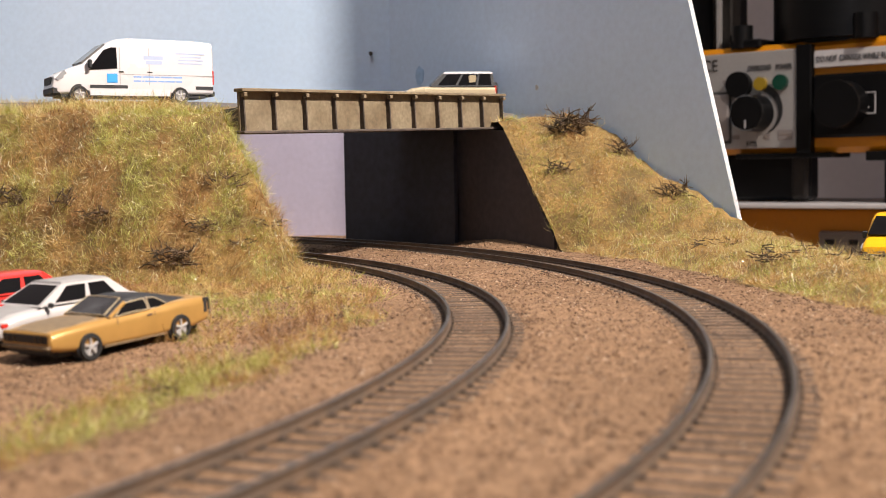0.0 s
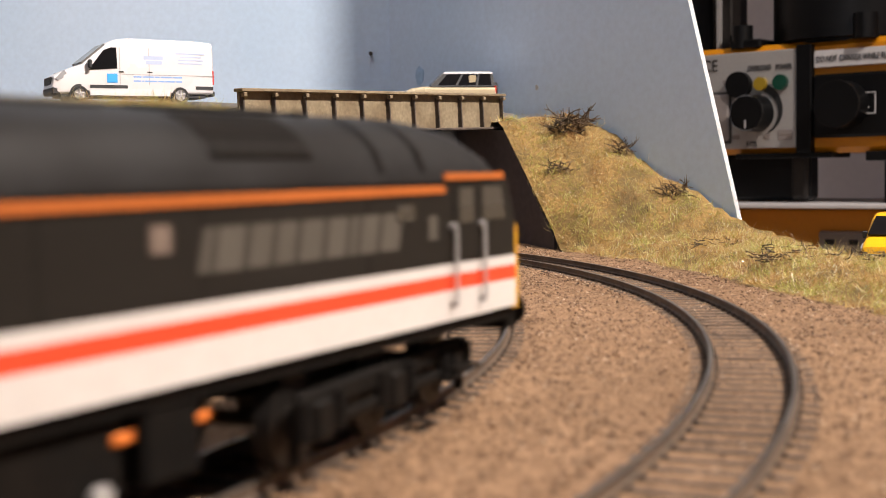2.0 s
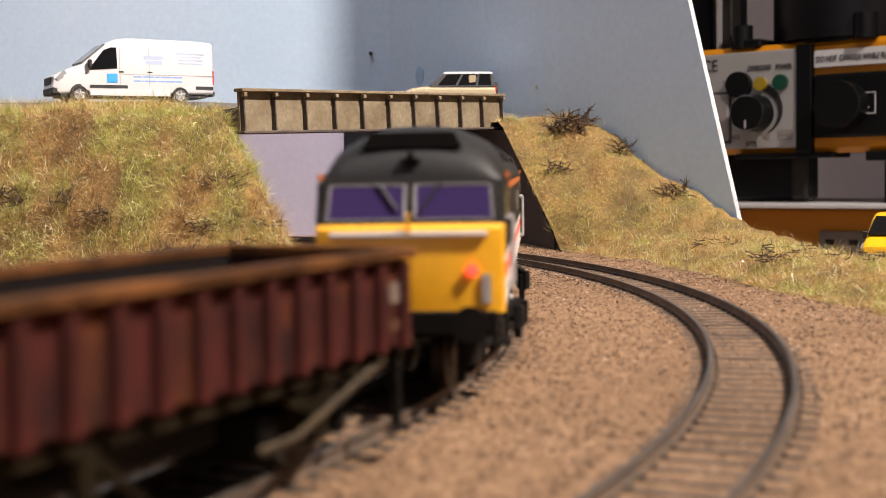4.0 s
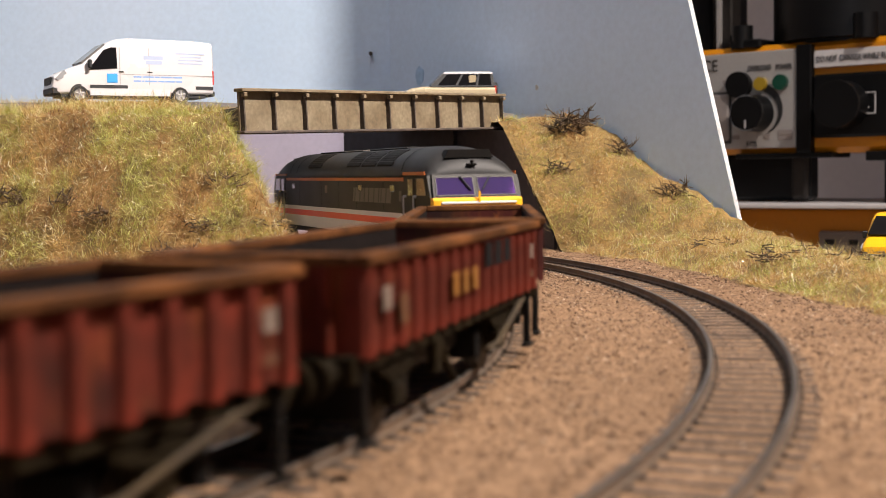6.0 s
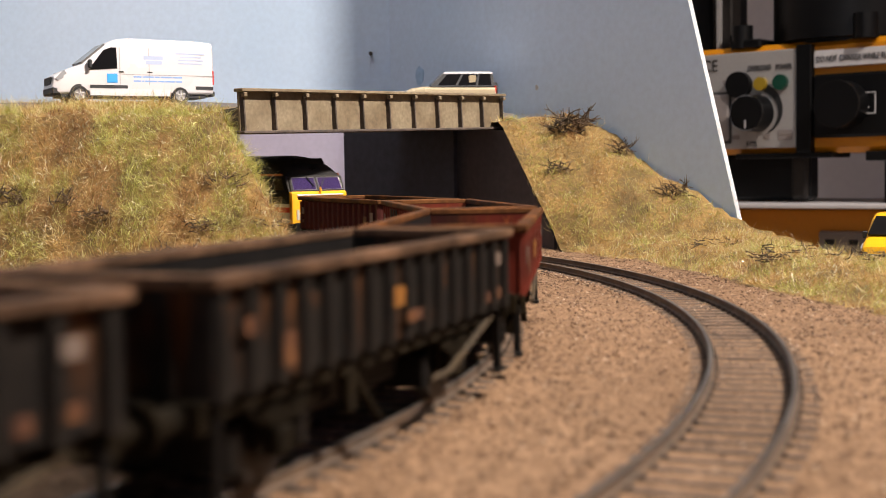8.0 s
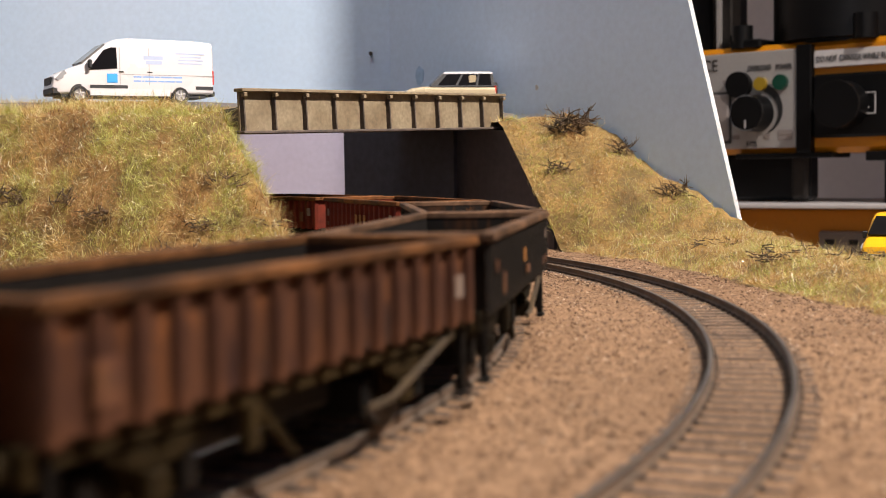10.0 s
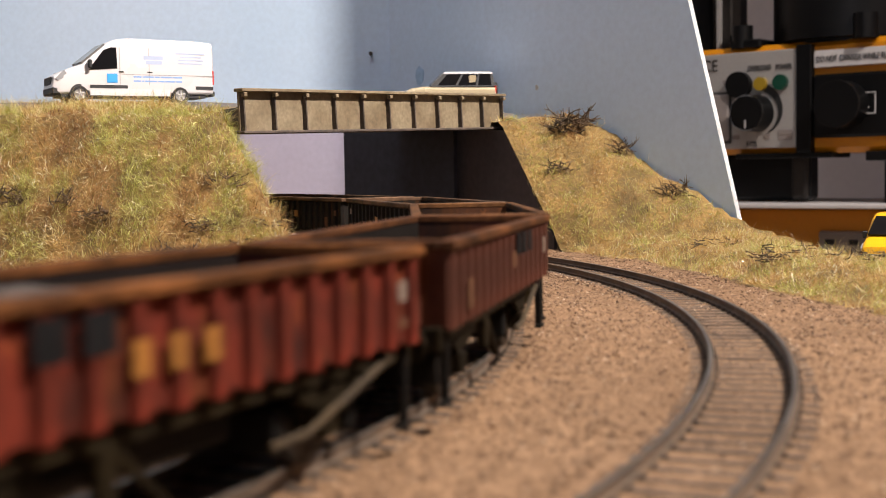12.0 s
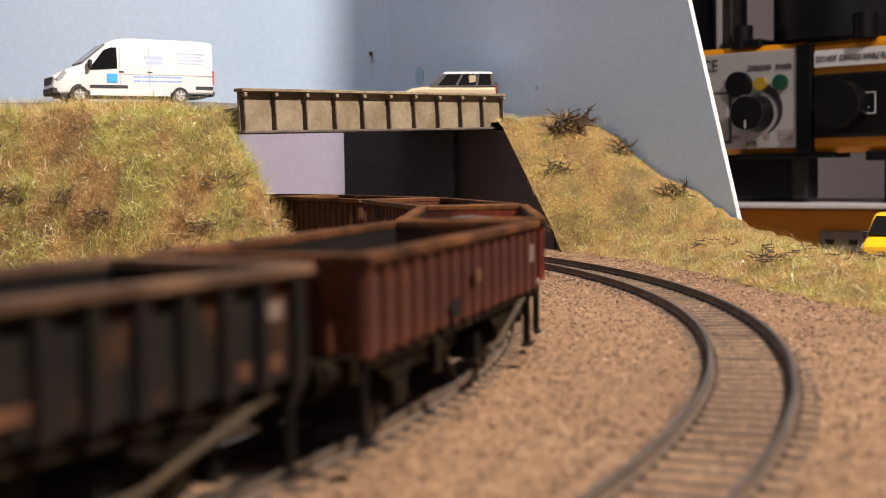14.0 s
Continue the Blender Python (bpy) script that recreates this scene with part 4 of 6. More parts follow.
LOGO = [(0.50 * k - 0.35, 1.70, 0.24, 0.32, M_LOGO) for k in (-1, 0, 1)]
ENDS = [(-3.72, 1.80, 0.26, 0.28, M_LABEL), (3.85, 1.84, 0.20, 0.24, M_LABEL), (3.85, 1.46, 0.20, 0.12, M_WORN), (-3.10, 1.62, 0.28, 0.36, M_WORN)]
DARKS = [(0.95 + 0.57 * k, 1.98, 0.40, 0.36, M_PATCH) for k in (0, 1, 2)]
DARKS_BACK = [(-1.35 - 0.57 * k, 1.98, 0.40, 0.36, M_PATCH) for k in (0, 1)]
SOOTY = [(-0.1, 1.74, 0.32, 0.24, M_LOGO), (3.75, 1.92, 0.20, 0.18, M_LABEL), (3.75, 1.42, 0.16, 0.16, M_WORN), (3.25, 1.40, 0.16, 0.16, M_WORN), (-2.95, 1.50, 0.24, 0.34, M_WORN), (-3.75, 1.82, 0.18, 0.18, M_WORN), (0.4, 1.46, 0.5, 0.14, M_WORN)]

loco = locomotive()
RED_MARKS = LOGO + ENDS + DARKS
TRAIN = [(loco, 0.0, 0.074)]
PLAIN = "weathered open stone wagon, "
for off, mats, marks, load, lab in (
        (-0.2045, W_MAROON, ENDS, (0.45, 0.5, 2.2), PLAIN + "dark red with an orange-rust rim"),
        (-0.3300, W_RED, RED_MARKS, (0.30, -1.6, 1.6), PLAIN + "red with yellow painted marks and rusty rim"),
        (-0.4590, W_RED, LOGO + ENDS, None, PLAIN + "red with yellow painted marks, empty"),
        (-0.5860, W_BLACK, SOOTY, None, PLAIN + "sooty black with a copper-coloured rim, empty"),
        (-0.7110, W_BLACK, SOOTY, None, PLAIN + "sooty black with a pale worn rim, empty"),
        (-0.8320, W_OCHRE, [(3.75, 1.70, 0.26, 0.3, M_LABEL), (-3.6, 1.6, 0.30, 0.4, M_WORN)], None, PLAIN + "rusty ochre brown, empty"),
        (-0.9545, W_BROWN, DARKS + [(0.45, 1.75, 0.26, 0.26, M_WORN), (3.85, 1.8, 0.25, 0.3, M_LABEL), (-3.2, 1.55, 0.30, 0.4, M_WORN)], None, PLAIN + "faded brown-red with dark patches, empty"),
        (-1.0790, W_RED, LOGO + ENDS + DARKS_BACK, (0.95, -1.0, 3.6), PLAIN + "bright red with yellow marks, heaped with stone"),
        (-1.2075, W_BROWN, [(0.3, 1.72, 0.30, 0.18, M_WORN), (-0.9, 1.38, 0.4, 0.24, M_PATCH), (3.85, 1.8, 0.25, 0.3, M_LABEL)], (0.2, 0.5, 2.0), PLAIN + "faded brown-red with an orange-rust rim"),
        (-1.3340, W_BLACK, SOOTY, None, PLAIN + "sooty black with a dusty rim, empty")):
    TRAIN.append((wagon(mats, marks, load, lab), off, 2.6 * K))


# ---- model cars and vans ----
M_CHROME = material("bright_chrome", (0.75, 0.74, 0.72), 0.2, 0.95, var=0.08)
M_TYRE = material("black_tyre", (0.018, 0.018, 0.018), 0.75, var=0.2)
M_VAN_WHITE = material("glossy_white_paint", (0.62, 0.60, 0.61), 0.28, var=0.02, grain=300, large=20, coat=0.4, bump=0.0)
M_TRIM = material("dark_plastic_trim", (0.025, 0.026, 0.028), 0.6, var=0.2)
M_BLUEPRINT = material("light_blue_print", (0.42, 0.49, 0.66), 0.5, var=0.1)
M_LOGOBLUE = material("bright_blue_square", (0.05, 0.33, 0.72), 0.4, var=0.06)
M_PRINTBLUE = material("mid_blue_print", (0.20, 0.36, 0.68), 0.5, var=0.1)
M_REDLENS = material("red_lamp_lens", (0.60, 0.03, 0.02), 0.25, var=0.1)
M_CLEARLENS = material("grey_headlamp_lens", (0.42, 0.43, 0.45), 0.15, 0.3, var=0.15)
M_GOLD = material("gold_car_paint", (0.46, 0.265, 0.075), 0.33, 0.25, var=0.06, grain=300, large=30, coat=0.35, bump=0.0)
M_VINYL = material("black_vinyl_roof", (0.022, 0.022, 0.024), 0.55, var=0.15)
M_DUST_HOOD = material("dusty_bonnet_paint", (0.22, 0.155, 0.085), 0.55, var=0.2, grain=600, large=60)
M_SILVER = material("white_car_paint", (0.47, 0.45, 0.44), 0.4, var=0.06, grain=300, large=30, coat=0.2, bump=0.0)
M_GREYROOF = material("grey_car_roof", (0.33, 0.32, 0.31), 0.5, var=0.12)
M_REDCAR = material("bright_red_paint", (0.62, 0.025, 0.018), 0.3, var=0.05, coat=0.4, bump=0.0)
M_CREAM = material("pale_gold_paint", (0.52, 0.43, 0.28), 0.3, 0.2, var=0.06, coat=0.4, bump=0.0)
M_VANYELLOW = material("bright_yellow_paint", (0.85, 0.45, 0.01), 0.3, var=0.04, coat=0.4, bump=0.0)
M_CARINT = material("car_window_dark", (0.008, 0.008, 0.009), 0.12, var=0.1, bump=0.0, spec=0.4)
M_SCREEN = material("dusky_windscreen", (0.075, 0.075, 0.08), 0.14, var=0.3, grain=200, large=90, bump=0.0)
# light mirrored in the glass, painted as a pale grey base colour
M_PALEWIN = material("pale_window_reflection", (0.16, 0.155, 0.15), 0.15, var=0.2, bump=0.0)


def road_wheel(parent, x, y, r, w, k, rim_mat, spokes=5):
    sg = 1 if y > 0 else -1
    bm = bmesh.new()
    prof = [(r * 0.66, 0), (r * 0.95, 0), (r, 0.25), (r, 0.75), (r * 0.95, 1), (r * 0.66, 1)]
    rings = []
    for i in range(24):
        a = math.tau * i / 24
        rings.append([(x + math.cos(a) * rr, y - sg * w * (1 - t), r + math.sin(a) * rr) for rr, t in prof])
    vs = [[bm.verts.new(p) for p in ring] for ring in rings]
    for i in range(24):
        a, b = vs[i], vs[(i + 1) % 24]
        for j in range(5):
            bm.faces.new((a[j], a[j + 1], b[j + 1], b[j]))
    tyre = part("tyre", bm, M_TYRE, parent, "black tyre", k, True)
    bm = bmesh.new()
    add_rod(bm, (x, y - sg * w * 0.55, r), (x, y - sg * 0.06, r), r * 0.66, 20)
    for i in range(spokes):
        a = math.tau * i / spokes + 0.3
        add_rod(bm, (x, y - sg * 0.03, r), (x + math.cos(a) * r * 0.62, y - sg * 0.03, r + math.sin(a) * r * 0.62), r * 0.11, 5)
    add_rod(bm, (x, y - sg * 0.05, r), (x, y + sg * 0.0, r), r * 0.18, 10)
    part("rim", bm, rim_mat, tyre, "bright wheel rim", k)
    return tyre


def lerp3(a, b, t):
    return tuple(p + (q - p) * t for p, q in zip(a, b))


def face_patch(quad, u0, u1, v0, v1, lift):
    """A patch of a four-cornered face, in shares of its width and height, lifted off it."""
    a, b, c, d = quad
    def at(u, v):
        return Vector(lerp3(lerp3(a, b, u), lerp3(d, c, u), v))
    n = (Vector(b) - Vector(a)).cross(Vector(d) - Vector(a)).normalized() * lift
    return [at(u0, v0) + n, at(u1, v0) + n, at(u1, v1) + n, at(u0, v1) + n], n


def add_patch(bm, quad, u0, u1, v0, v1, lift=0.012):
    p, n = face_patch(quad, u0, u1, v0, v1, lift)
    add_loft(bm, [[q - n * 2 for q in p], p])


def car(name, label, category, k, m, stations, house, paint, roof_mat, glass, wheels, side_cuts, rim=M_CHROME, tops=0.35, front_glass=None, cabin_mat=None):
    """A model car: lofted body, a cabin between belt and roof with panes set in, wheels and trim."""
    root = new(name)
    root.matrix_basis = m
    tagged(root, label, category)
    bm = bmesh.new()
    add_loft(bm, [ring_round(x, zb, zt, hw, tops, 0.15) for x, zb, zt, hw in stations])
    body = part("body", bm, paint, root, "", k, True)
    cabin_faces = None
    if house:
        (br, bf, bz, bw), (tr, tf, tz, tw) = house
        low = [(br, -bw, bz), (bf, -bw, bz), (bf, bw, bz), (br, bw, bz)]
        top = [(tr, -tw, tz), (tf, -tw, tz), (tf, tw, tz), (tr, tw, tz)]
        bm = bmesh.new()
        add_loft(bm, [low, top])
        part("cabin", bm, cabin_mat or paint, root, "", k)
        bm = bmesh.new()
        cap = [(x * 1.0, y * 1.0, z) for x, y, z in top]
        mid = [((x - (tr + tf) / 2) * 0.93 + (tr + tf) / 2, y * 0.86, z + 0.05) for x, y, z in top]
        add_loft(bm, [[(x, y, z - 0.06) for x, y, z in [((q[0] - (tr + tf) / 2) * 1.02 + (tr + tf) / 2, q[1] * 1.02, q[2]) for q in top]], cap, mid])
        part("roof_panel", bm, roof_mat, root, "", k, True)
        right = (low[0], low[1], top[1], top[0])
        left = (low[2], low[3], top[3], top[2])
        front = (low[1], low[2], top[2], top[1])
        rear = (low[3], low[0], top[0], top[3])
        bm = bmesh.new()
        add_patch(bm, front, 0.06, 0.94, 0.08, 0.92)
        part("windscreen", bm, front_glass or glass, root, "dark windscreen", k)
        bm = bmesh.new()
        add_patch(bm, rear, 0.08, 0.92, 0.12, 0.88)
        part("rear_window", bm, glass, root, "", k)
        for cuts, quad, flip in ((side_cuts, right, False), (side_cuts, left, True)):
            for u0, u1 in cuts:
                bm = bmesh.new()
                a, b = (1 - u1, 1 - u0) if flip else (u0, u1)
                add_patch(bm, quad, a, b, 0.10, 0.88)
                part("side_window", bm, glass, root, "dark side window", k)
    for x, hw, r, w in wheels:
        for sg in (-1, 1):
            rod_part("wheel_arch", (x, sg * (hw - 0.25), r * 1.05), (x, sg * (hw + 0.004), r * 1.05), r * 1.14, M_TRIM, body, "dark wheel arch", 24, k)
            road_wheel(root, x, sg * (hw + 0.075), r, w, k, rim)
    rod_part("axle", (wheels[0][0], -wheels[0][1] + 0.1, wheels[0][2]), (wheels[0][0], wheels[0][1] - 0.1, wheels[0][2]), 0.05, M_TRIM, root, n=6, scale=k)
    return root


def both(fn):
    for sg in (-1, 1):
        fn(sg)


# the white delivery van on the embankment road
def white_van():
    k = K * 0.97
    st = [(-3.45, 0.45, 2.40, 0.90), (-3.40, 0.42, 2.66, 0.95), (-2.6, 0.40, 2.73, 0.985), (0.3, 0.40, 2.76, 0.985), (0.85, 0.40, 2.68, 0.975), (1.15, 0.40, 2.52, 0.965), (2.25, 0.40, 1.62, 0.96), (2.70, 0.38, 1.46, 0.95), (3.12, 0.36, 1.28, 0.93), (3.38, 0.36, 1.10, 0.88), (3.47, 0.38, 0.80, 0.82)]
    root = car("delivery_van", "white high-roof delivery van with pale blue print on its side", "van", k, pose(-0.1710, 0.7075, 0.0815, 0, 0, 209), st, None, M_VAN_WHITE, M_VAN_WHITE, M_CARINT, ((2.38, 0.955, 0.36, 0.26), (-1.93, 0.955, 0.36, 0.26)), (), tops=0.22, rim=M_HANDRAIL)
    def side(sg):
        w = 0.992
        def panel(name, pts, mat, lab="", d=0.012, y=w):
            bm = bmesh.new()
            add_prism(bm, pts, 1, sg * (y - 0.03), sg * (y + d))
            return part(name, bm, mat, root, lab, k)
        panel("side_window", [(0.78, 1.46), (1.98, 1.38), (1.35, 2.22), (1.02, 2.34), (0.80, 2.34)], M_CARINT, "black cab side window", y=0.975)
        panel("sill", [(-3.42, 0.62), (1.95, 0.62), (1.95, 0.76), (-3.42, 0.76)], M_TRIM, "dark sill strip", y=0.972)
        panel("sill", [(-1.5, 0.32), (1.95, 0.32), (1.95, 0.60), (-1.5, 0.60)], M_VAN_WHITE, "white lower sill", y=0.98)
        panel("logo_square", [(0.78, 0.86), (1.22, 0.86), (1.22, 1.24), (0.78, 1.24)], M_LOGOBLUE, "bright blue square mark", y=0.98)
        for x in (0.66, -0.60):
            panel("panel_gap", [(x, 0.78), (x + 0.025, 0.78), (x + 0.025, 2.35), (x, 2.35)], M_GREYROOF, "", 0.003, 0.986)
        for x in (0.50, -0.72):
            panel("door_handle", [(x, 1.30), (x + 0.22, 1.30), (x + 0.22, 1.35), (x, 1.35)], M_TRIM, "dark door handle", 0.03, 0.975)
        panel("rub_strip", [(-3.40, 1.20), (0.6, 1.20), (0.6, 1.225), (-3.40, 1.225)], M_GREYROOF, "", 0.004, 0.985)
        # print: plain bars
        for x0, x1, z, h in ((-0.35, -1.20, 1.86, 0.16), (-0.45, -1.15, 1.66, 0.16)):
            panel("print_bar", [(x1, z), (x0, z), (x0, z + h), (x1, z + h)], M_BLUEPRINT, "pale blue print", 0.004, 0.986)
        for x0, x1, z in ((-1.75, -3.05, 2.12), (-1.95, -2.90, 1.98), (-1.85, -3.00, 1.84), (-1.85, -2.95, 1.70)):
            panel("print_bar", [(x1, z), (x0, z), (x0, z + 0.06), (x1, z + 0.06)], M_BLUEPRINT, "pale blue print", 0.004, 0.986)
        for x0, x1, z in ((0.10, -0.25, 1.09), (-0.29, -0.78, 1.09), (-0.81, -1.05, 1.09), (-1.08, -1.58, 1.09), (-1.62, -2.02, 1.09), (0.10, -0.22, 0.91), (-0.26, -0.36, 0.91), (-0.39, -0.92, 0.91), (-0.96, -1.24, 0.91), (-1.27, -1.72, 0.91), (-1.75, -2.02, 0.91)):
            panel("print_bar", [(x1, z), (x0, z), (x0, z + 0.065), (x1, z + 0.065)], M_PRINTBLUE, "blue print", 0.004, 0.986)
        bm = bmesh.new()
        add_box(bm, (-3.44, sg * 0.86, 1.15), (0.06, 0.20, 0.62), 0.02)
        part("tail_lamp", bm, M_REDLENS, root, "red tail lamp", k)
        bm = bmesh.new()
        add_prism(bm, [(2.78, 1.12), (3.26, 0.92), (3.34, 1.02), (2.98, 1.36)], 1, sg * 0.74, sg * 0.935)
        part("headlamp", bm, M_CLEARLENS, root, "clear headlamp", k)
        bm = bmesh.new()
        add_box(bm, (1.95, sg * 1.10, 1.62), (0.16, 0.22, 0.36), 0.04)
        part("wing_mirror", bm, M_TRIM, root, "dark wing mirror", k)
    both(side)
    bm = bmesh.new()
    p, q = (1.22, 2.45), (2.20, 1.66)
    add_loft(bm, [[(p[0], -0.78, p[1]), (p[0], 0.78, p[1]), (q[0], 0.86, q[1]), (q[0], -0.86, q[1])], [(p[0] + 0.06, -0.78, p[1] + 0.06), (p[0] + 0.06, 0.78, p[1] + 0.06), (q[0] + 0.06, 0.86, q[1] + 0.06), (q[0] + 0.06, -0.86, q[1] + 0.06)]])
    part("windscreen", bm, M_PALEWIN, root, "grey reflecting windscreen", k)
    bm = bmesh.new()
    add_box(bm, (3.45, 0, 0.92), (0.10, 1.2, 0.34), 0.04)
    part("grille", bm, M_TRIM, root, "black front grille", k)
    box_part("front_bumper", (3.30, 0, 0.50), (0.40, 1.80, 0.32), M_TRIM, root, "dark bumper", 0.06, k)
    box_part("rear_bumper", (-3.42, 0, 0.45), (0.20, 1.80, 0.22), M_TRIM, root, "dark bumper", 0.03, k)
    box_part("underbody", (0, 0, 0.36), (6.2, 1.7, 0.2), M_TRIM, root, scale=k)


white_van()


def offroader():
    st = [(-2.15, 0.50, 1.10, 0.92), (-2.10, 0.42, 1.22, 0.97), (1.35, 0.42, 1.24, 0.98), (1.95, 0.45, 1.16, 0.95), (2.2, 0.5, 1.02, 0.90), (2.26, 0.55, 0.85, 0.86)]
    root = car("off_road_car", "pale gold off-road car with a white roof behind the bridge", "car", K, pose(0.0055, 0.822, 0.0790, 0, 0, 188), st, ((-2.10, 1.05, 1.22, 0.94), (-2.02, 0.35, 1.90, 0.80)), M_CREAM, M_VAN_WHITE, M_CARINT, ((1.35, 0.95, 0.39, 0.26), (-1.25, 0.95, 0.39, 0.26)), ((0.05, 0.26), (0.30, 0.58), (0.62, 0.90)), tops=0.2, front_glass=M_PALEWIN, cabin_mat=M_TRIM)
    def side(sg):
        box_part("quarter_panel", (-1.02, sg * 0.885, 1.56), (0.36, 0.05, 0.40), M_CREAM, root, "cream pillar panel", 0.03, K)
        box_part("tail_lamp", (-2.15, sg * 0.82, 1.05), (0.06, 0.16, 0.4), M_REDLENS, root, "red tail lamp", 0.0, K)
        box_part("headlamp", (2.2, sg * 0.72, 0.98), (0.14, 0.3, 0.16), M_CLEARLENS, root, "headlamp", 0.02, K)
    both(side)
    rod_part("spare_wheel", (-2.16, 0, 1.1), (-2.36, 0, 1.1), 0.38, M_TYRE, root, "spare wheel on the tailgate", 20, K)
    box_part("front_bumper", (2.22, 0, 0.6), (0.2, 1.7, 0.3), M_TRIM, root, "", 0.05, K)


offroader()
K64 = 1 / 87


def gold_coupe():
    st = [(-2.66, 0.46, 0.90, 0.80), (-2.62, 0.40, 1.00, 0.88), (-2.45, 0.34, 1.035, 0.94), (-2.0, 0.27, 1.045, 0.985), (-1.5, 0.26, 1.04, 1.0), (-1.0, 0.24, 1.01, 0.985), (-0.5, 0.23, 0.975, 0.965), (0.2, 0.23, 0.955, 0.96), (0.8, 0.24, 0.95, 0.975), (1.5, 0.26, 0.93, 0.99), (2.1, 0.30, 0.885, 0.975), (2.45, 0.36, 0.845, 0.955), (2.60, 0.42, 0.81, 0.935)]
    root = car("coupe_car", "gold two-door coupe with black vinyl roof on the dirt", "car", K64, pose(-0.0993, 0.3794, -0.0086, 0, 3.0, 234.7), st, None, M_GOLD, M_VINYL, M_CARINT, ((1.50, 0.965, 0.345, 0.24), (-1.48, 0.975, 0.345, 0.24)), (), tops=0.22, rim=M_HANDRAIL)

    def shell(x):
        """Height and half width of the cabin at station x."""
        pts = ((-2.25, 1.03, 0.70), (-1.9, 1.085, 0.70), (-1.5, 1.185, 0.69), (-1.1, 1.29, 0.685), (-0.7, 1.355, 0.68), (-0.3, 1.375, 0.675), (0.0, 1.36, 0.67), (0.15, 1.32, 0.67), (0.5, 1.14, 0.73), (0.82, 0.965, 0.80))
        for p, q in zip(pts, pts[1:]):
            if x <= q[0]:
                t = (x - p[0]) / (q[0] - p[0])
                return p[1] + t * (q[1] - p[1]), p[2] + t * (q[2] - p[2])
        return pts[-1][1:]
    bm = bmesh.new()
    rings = []
    for i in range(30):
        x = -2.25 + 3.05 * i / 29
        z, w = shell(x)
        e = min(0.09, (z - 0.93) * 0.4)
        base = 0.87
        rings.append([(x, -base, 0.92), (x, -w - 0.02, z - e), (x, -w + 0.03, z - e * 0.45), (x, -w * 0.72, z - 0.012), (x, 0, z), (x, w * 0.72, z - 0.012), (x, w - 0.03, z - e * 0.45), (x, w + 0.02, z - e), (x, base, 0.92)])
    add_loft(bm, rings)
    part("cabin", bm, M_VINYL, root, "black vinyl roof flowing into the tail", K64, True)

    def on_side(x, v, sg, lift=0.02):
        """A place on the cabin's side: v runs from the belt to the roof edge."""
        z, w = shell(x)
        e = min(0.09, (z - 0.93) * 0.4)
        return Vector((x, sg * (0.87 + (w + 0.02 - 0.87) * v + lift), 0.92 + (z - e - 0.92) * v))
    for sg in (-1, 1):
        for name, xs in (("door_window", (0.56, 0.06, -0.52)), ("quarter_window", (-0.58, -0.9, -1.22))):
            bm = bmesh.new()
            outer = [on_side(x, 0.14, sg) for x in xs] + [on_side(xs[2] + (0.10 if name == "quarter_window" else 0.0), 0.55, sg), on_side(xs[2] + (0.34 if name == "quarter_window" else 0.02), 0.92, sg), on_side(xs[1] + 0.1, 0.94, sg), on_side(xs[0] - 0.36 if name == "door_window" else xs[0], 0.94, sg)]
            add_loft(bm, [outer, [p - Vector((0, sg * 0.03, 0)) for p in outer]])
            win = part(name, bm, M_CARINT, root, "dark side window", K64)
            bm = bmesh.new()
            for p, q in zip(outer, outer[1:] + outer[:1]):
                add_rod(bm, p, q, 0.017, 6)
            part("trim", bm, M_CREAM, win, "bright window trim", K64)
        bm = bmesh.new()
        add_rod(bm, on_side(0.76, 0.1, sg, 0.0), on_side(0.12, 0.95, sg, 0.0), 0.05, 6)
        part("pillar", bm, M_GOLD, root, "gold windscreen pillar", K64)
        box_part("seat", (-0.25, sg * 0.36, 0.98), (0.2, 0.5, 0.3), M_CREAM, root, "", 0.05, K64)
    bm = bmesh.new()
    pane = [(0.80, -0.74, 0.975), (0.80, 0.74, 0.975), (0.14, 0.62, 1.325), (0.14, -0.62, 1.325)]
    add_loft(bm, [[(x + 0.012, y, z + 0.03) for x, y, z in pane], [(x - 0.02, y, z) for x, y, z in pane]])
    win = part("windscreen", bm, M_SCREEN, root, "grey reflecting windscreen", K64)
    bm = bmesh.new()
    for p, q in zip(pane, pane[1:] + pane[:1]):
        add_rod(bm, (p[0] + 0.02, p[1], p[2] + 0.03), (q[0] + 0.02, q[1], q[2] + 0.03), 0.017, 6)
    part("trim", bm, M_CREAM, win, "bright windscreen trim", K64)
    bm = bmesh.new()
    rings = []
    for x, z, w in ((0.86, 0.955, 0.70), (1.3, 0.955, 0.74), (1.8, 0.93, 0.78), (2.2, 0.885, 0.80), (2.55, 0.835, 0.80)):
        rings.append([(x, -w, z - 0.02), (x, -w * 0.5, z + 0.012), (x, 0, z + 0.022), (x, w * 0.5, z + 0.012), (x, w, z - 0.02), (x, 0, z - 0.06)])
    add_loft(bm, rings)
    part("bonnet", bm, M_DUST_HOOD, root, "dusty brown bonnet", K64, True)
    surround = box_part("grille_surround", (2.585, 0, 0.67), (0.12, 1.84, 0.34), M_GOLD, root, "gold grille surround", 0.04, K64)
    box_part("grille", (2.635, 0, 0.675), (0.05, 1.70, 0.21), M_TRIM, surround, "black full-width grille", 0.02, K64)
    for y in (-0.62, -0.40, 0.40, 0.62):
        rod_part("headlamp", (2.65, y, 0.675), (2.67, y, 0.675), 0.075, M_CARINT, surround, "dark hidden headlamp", 12, K64)
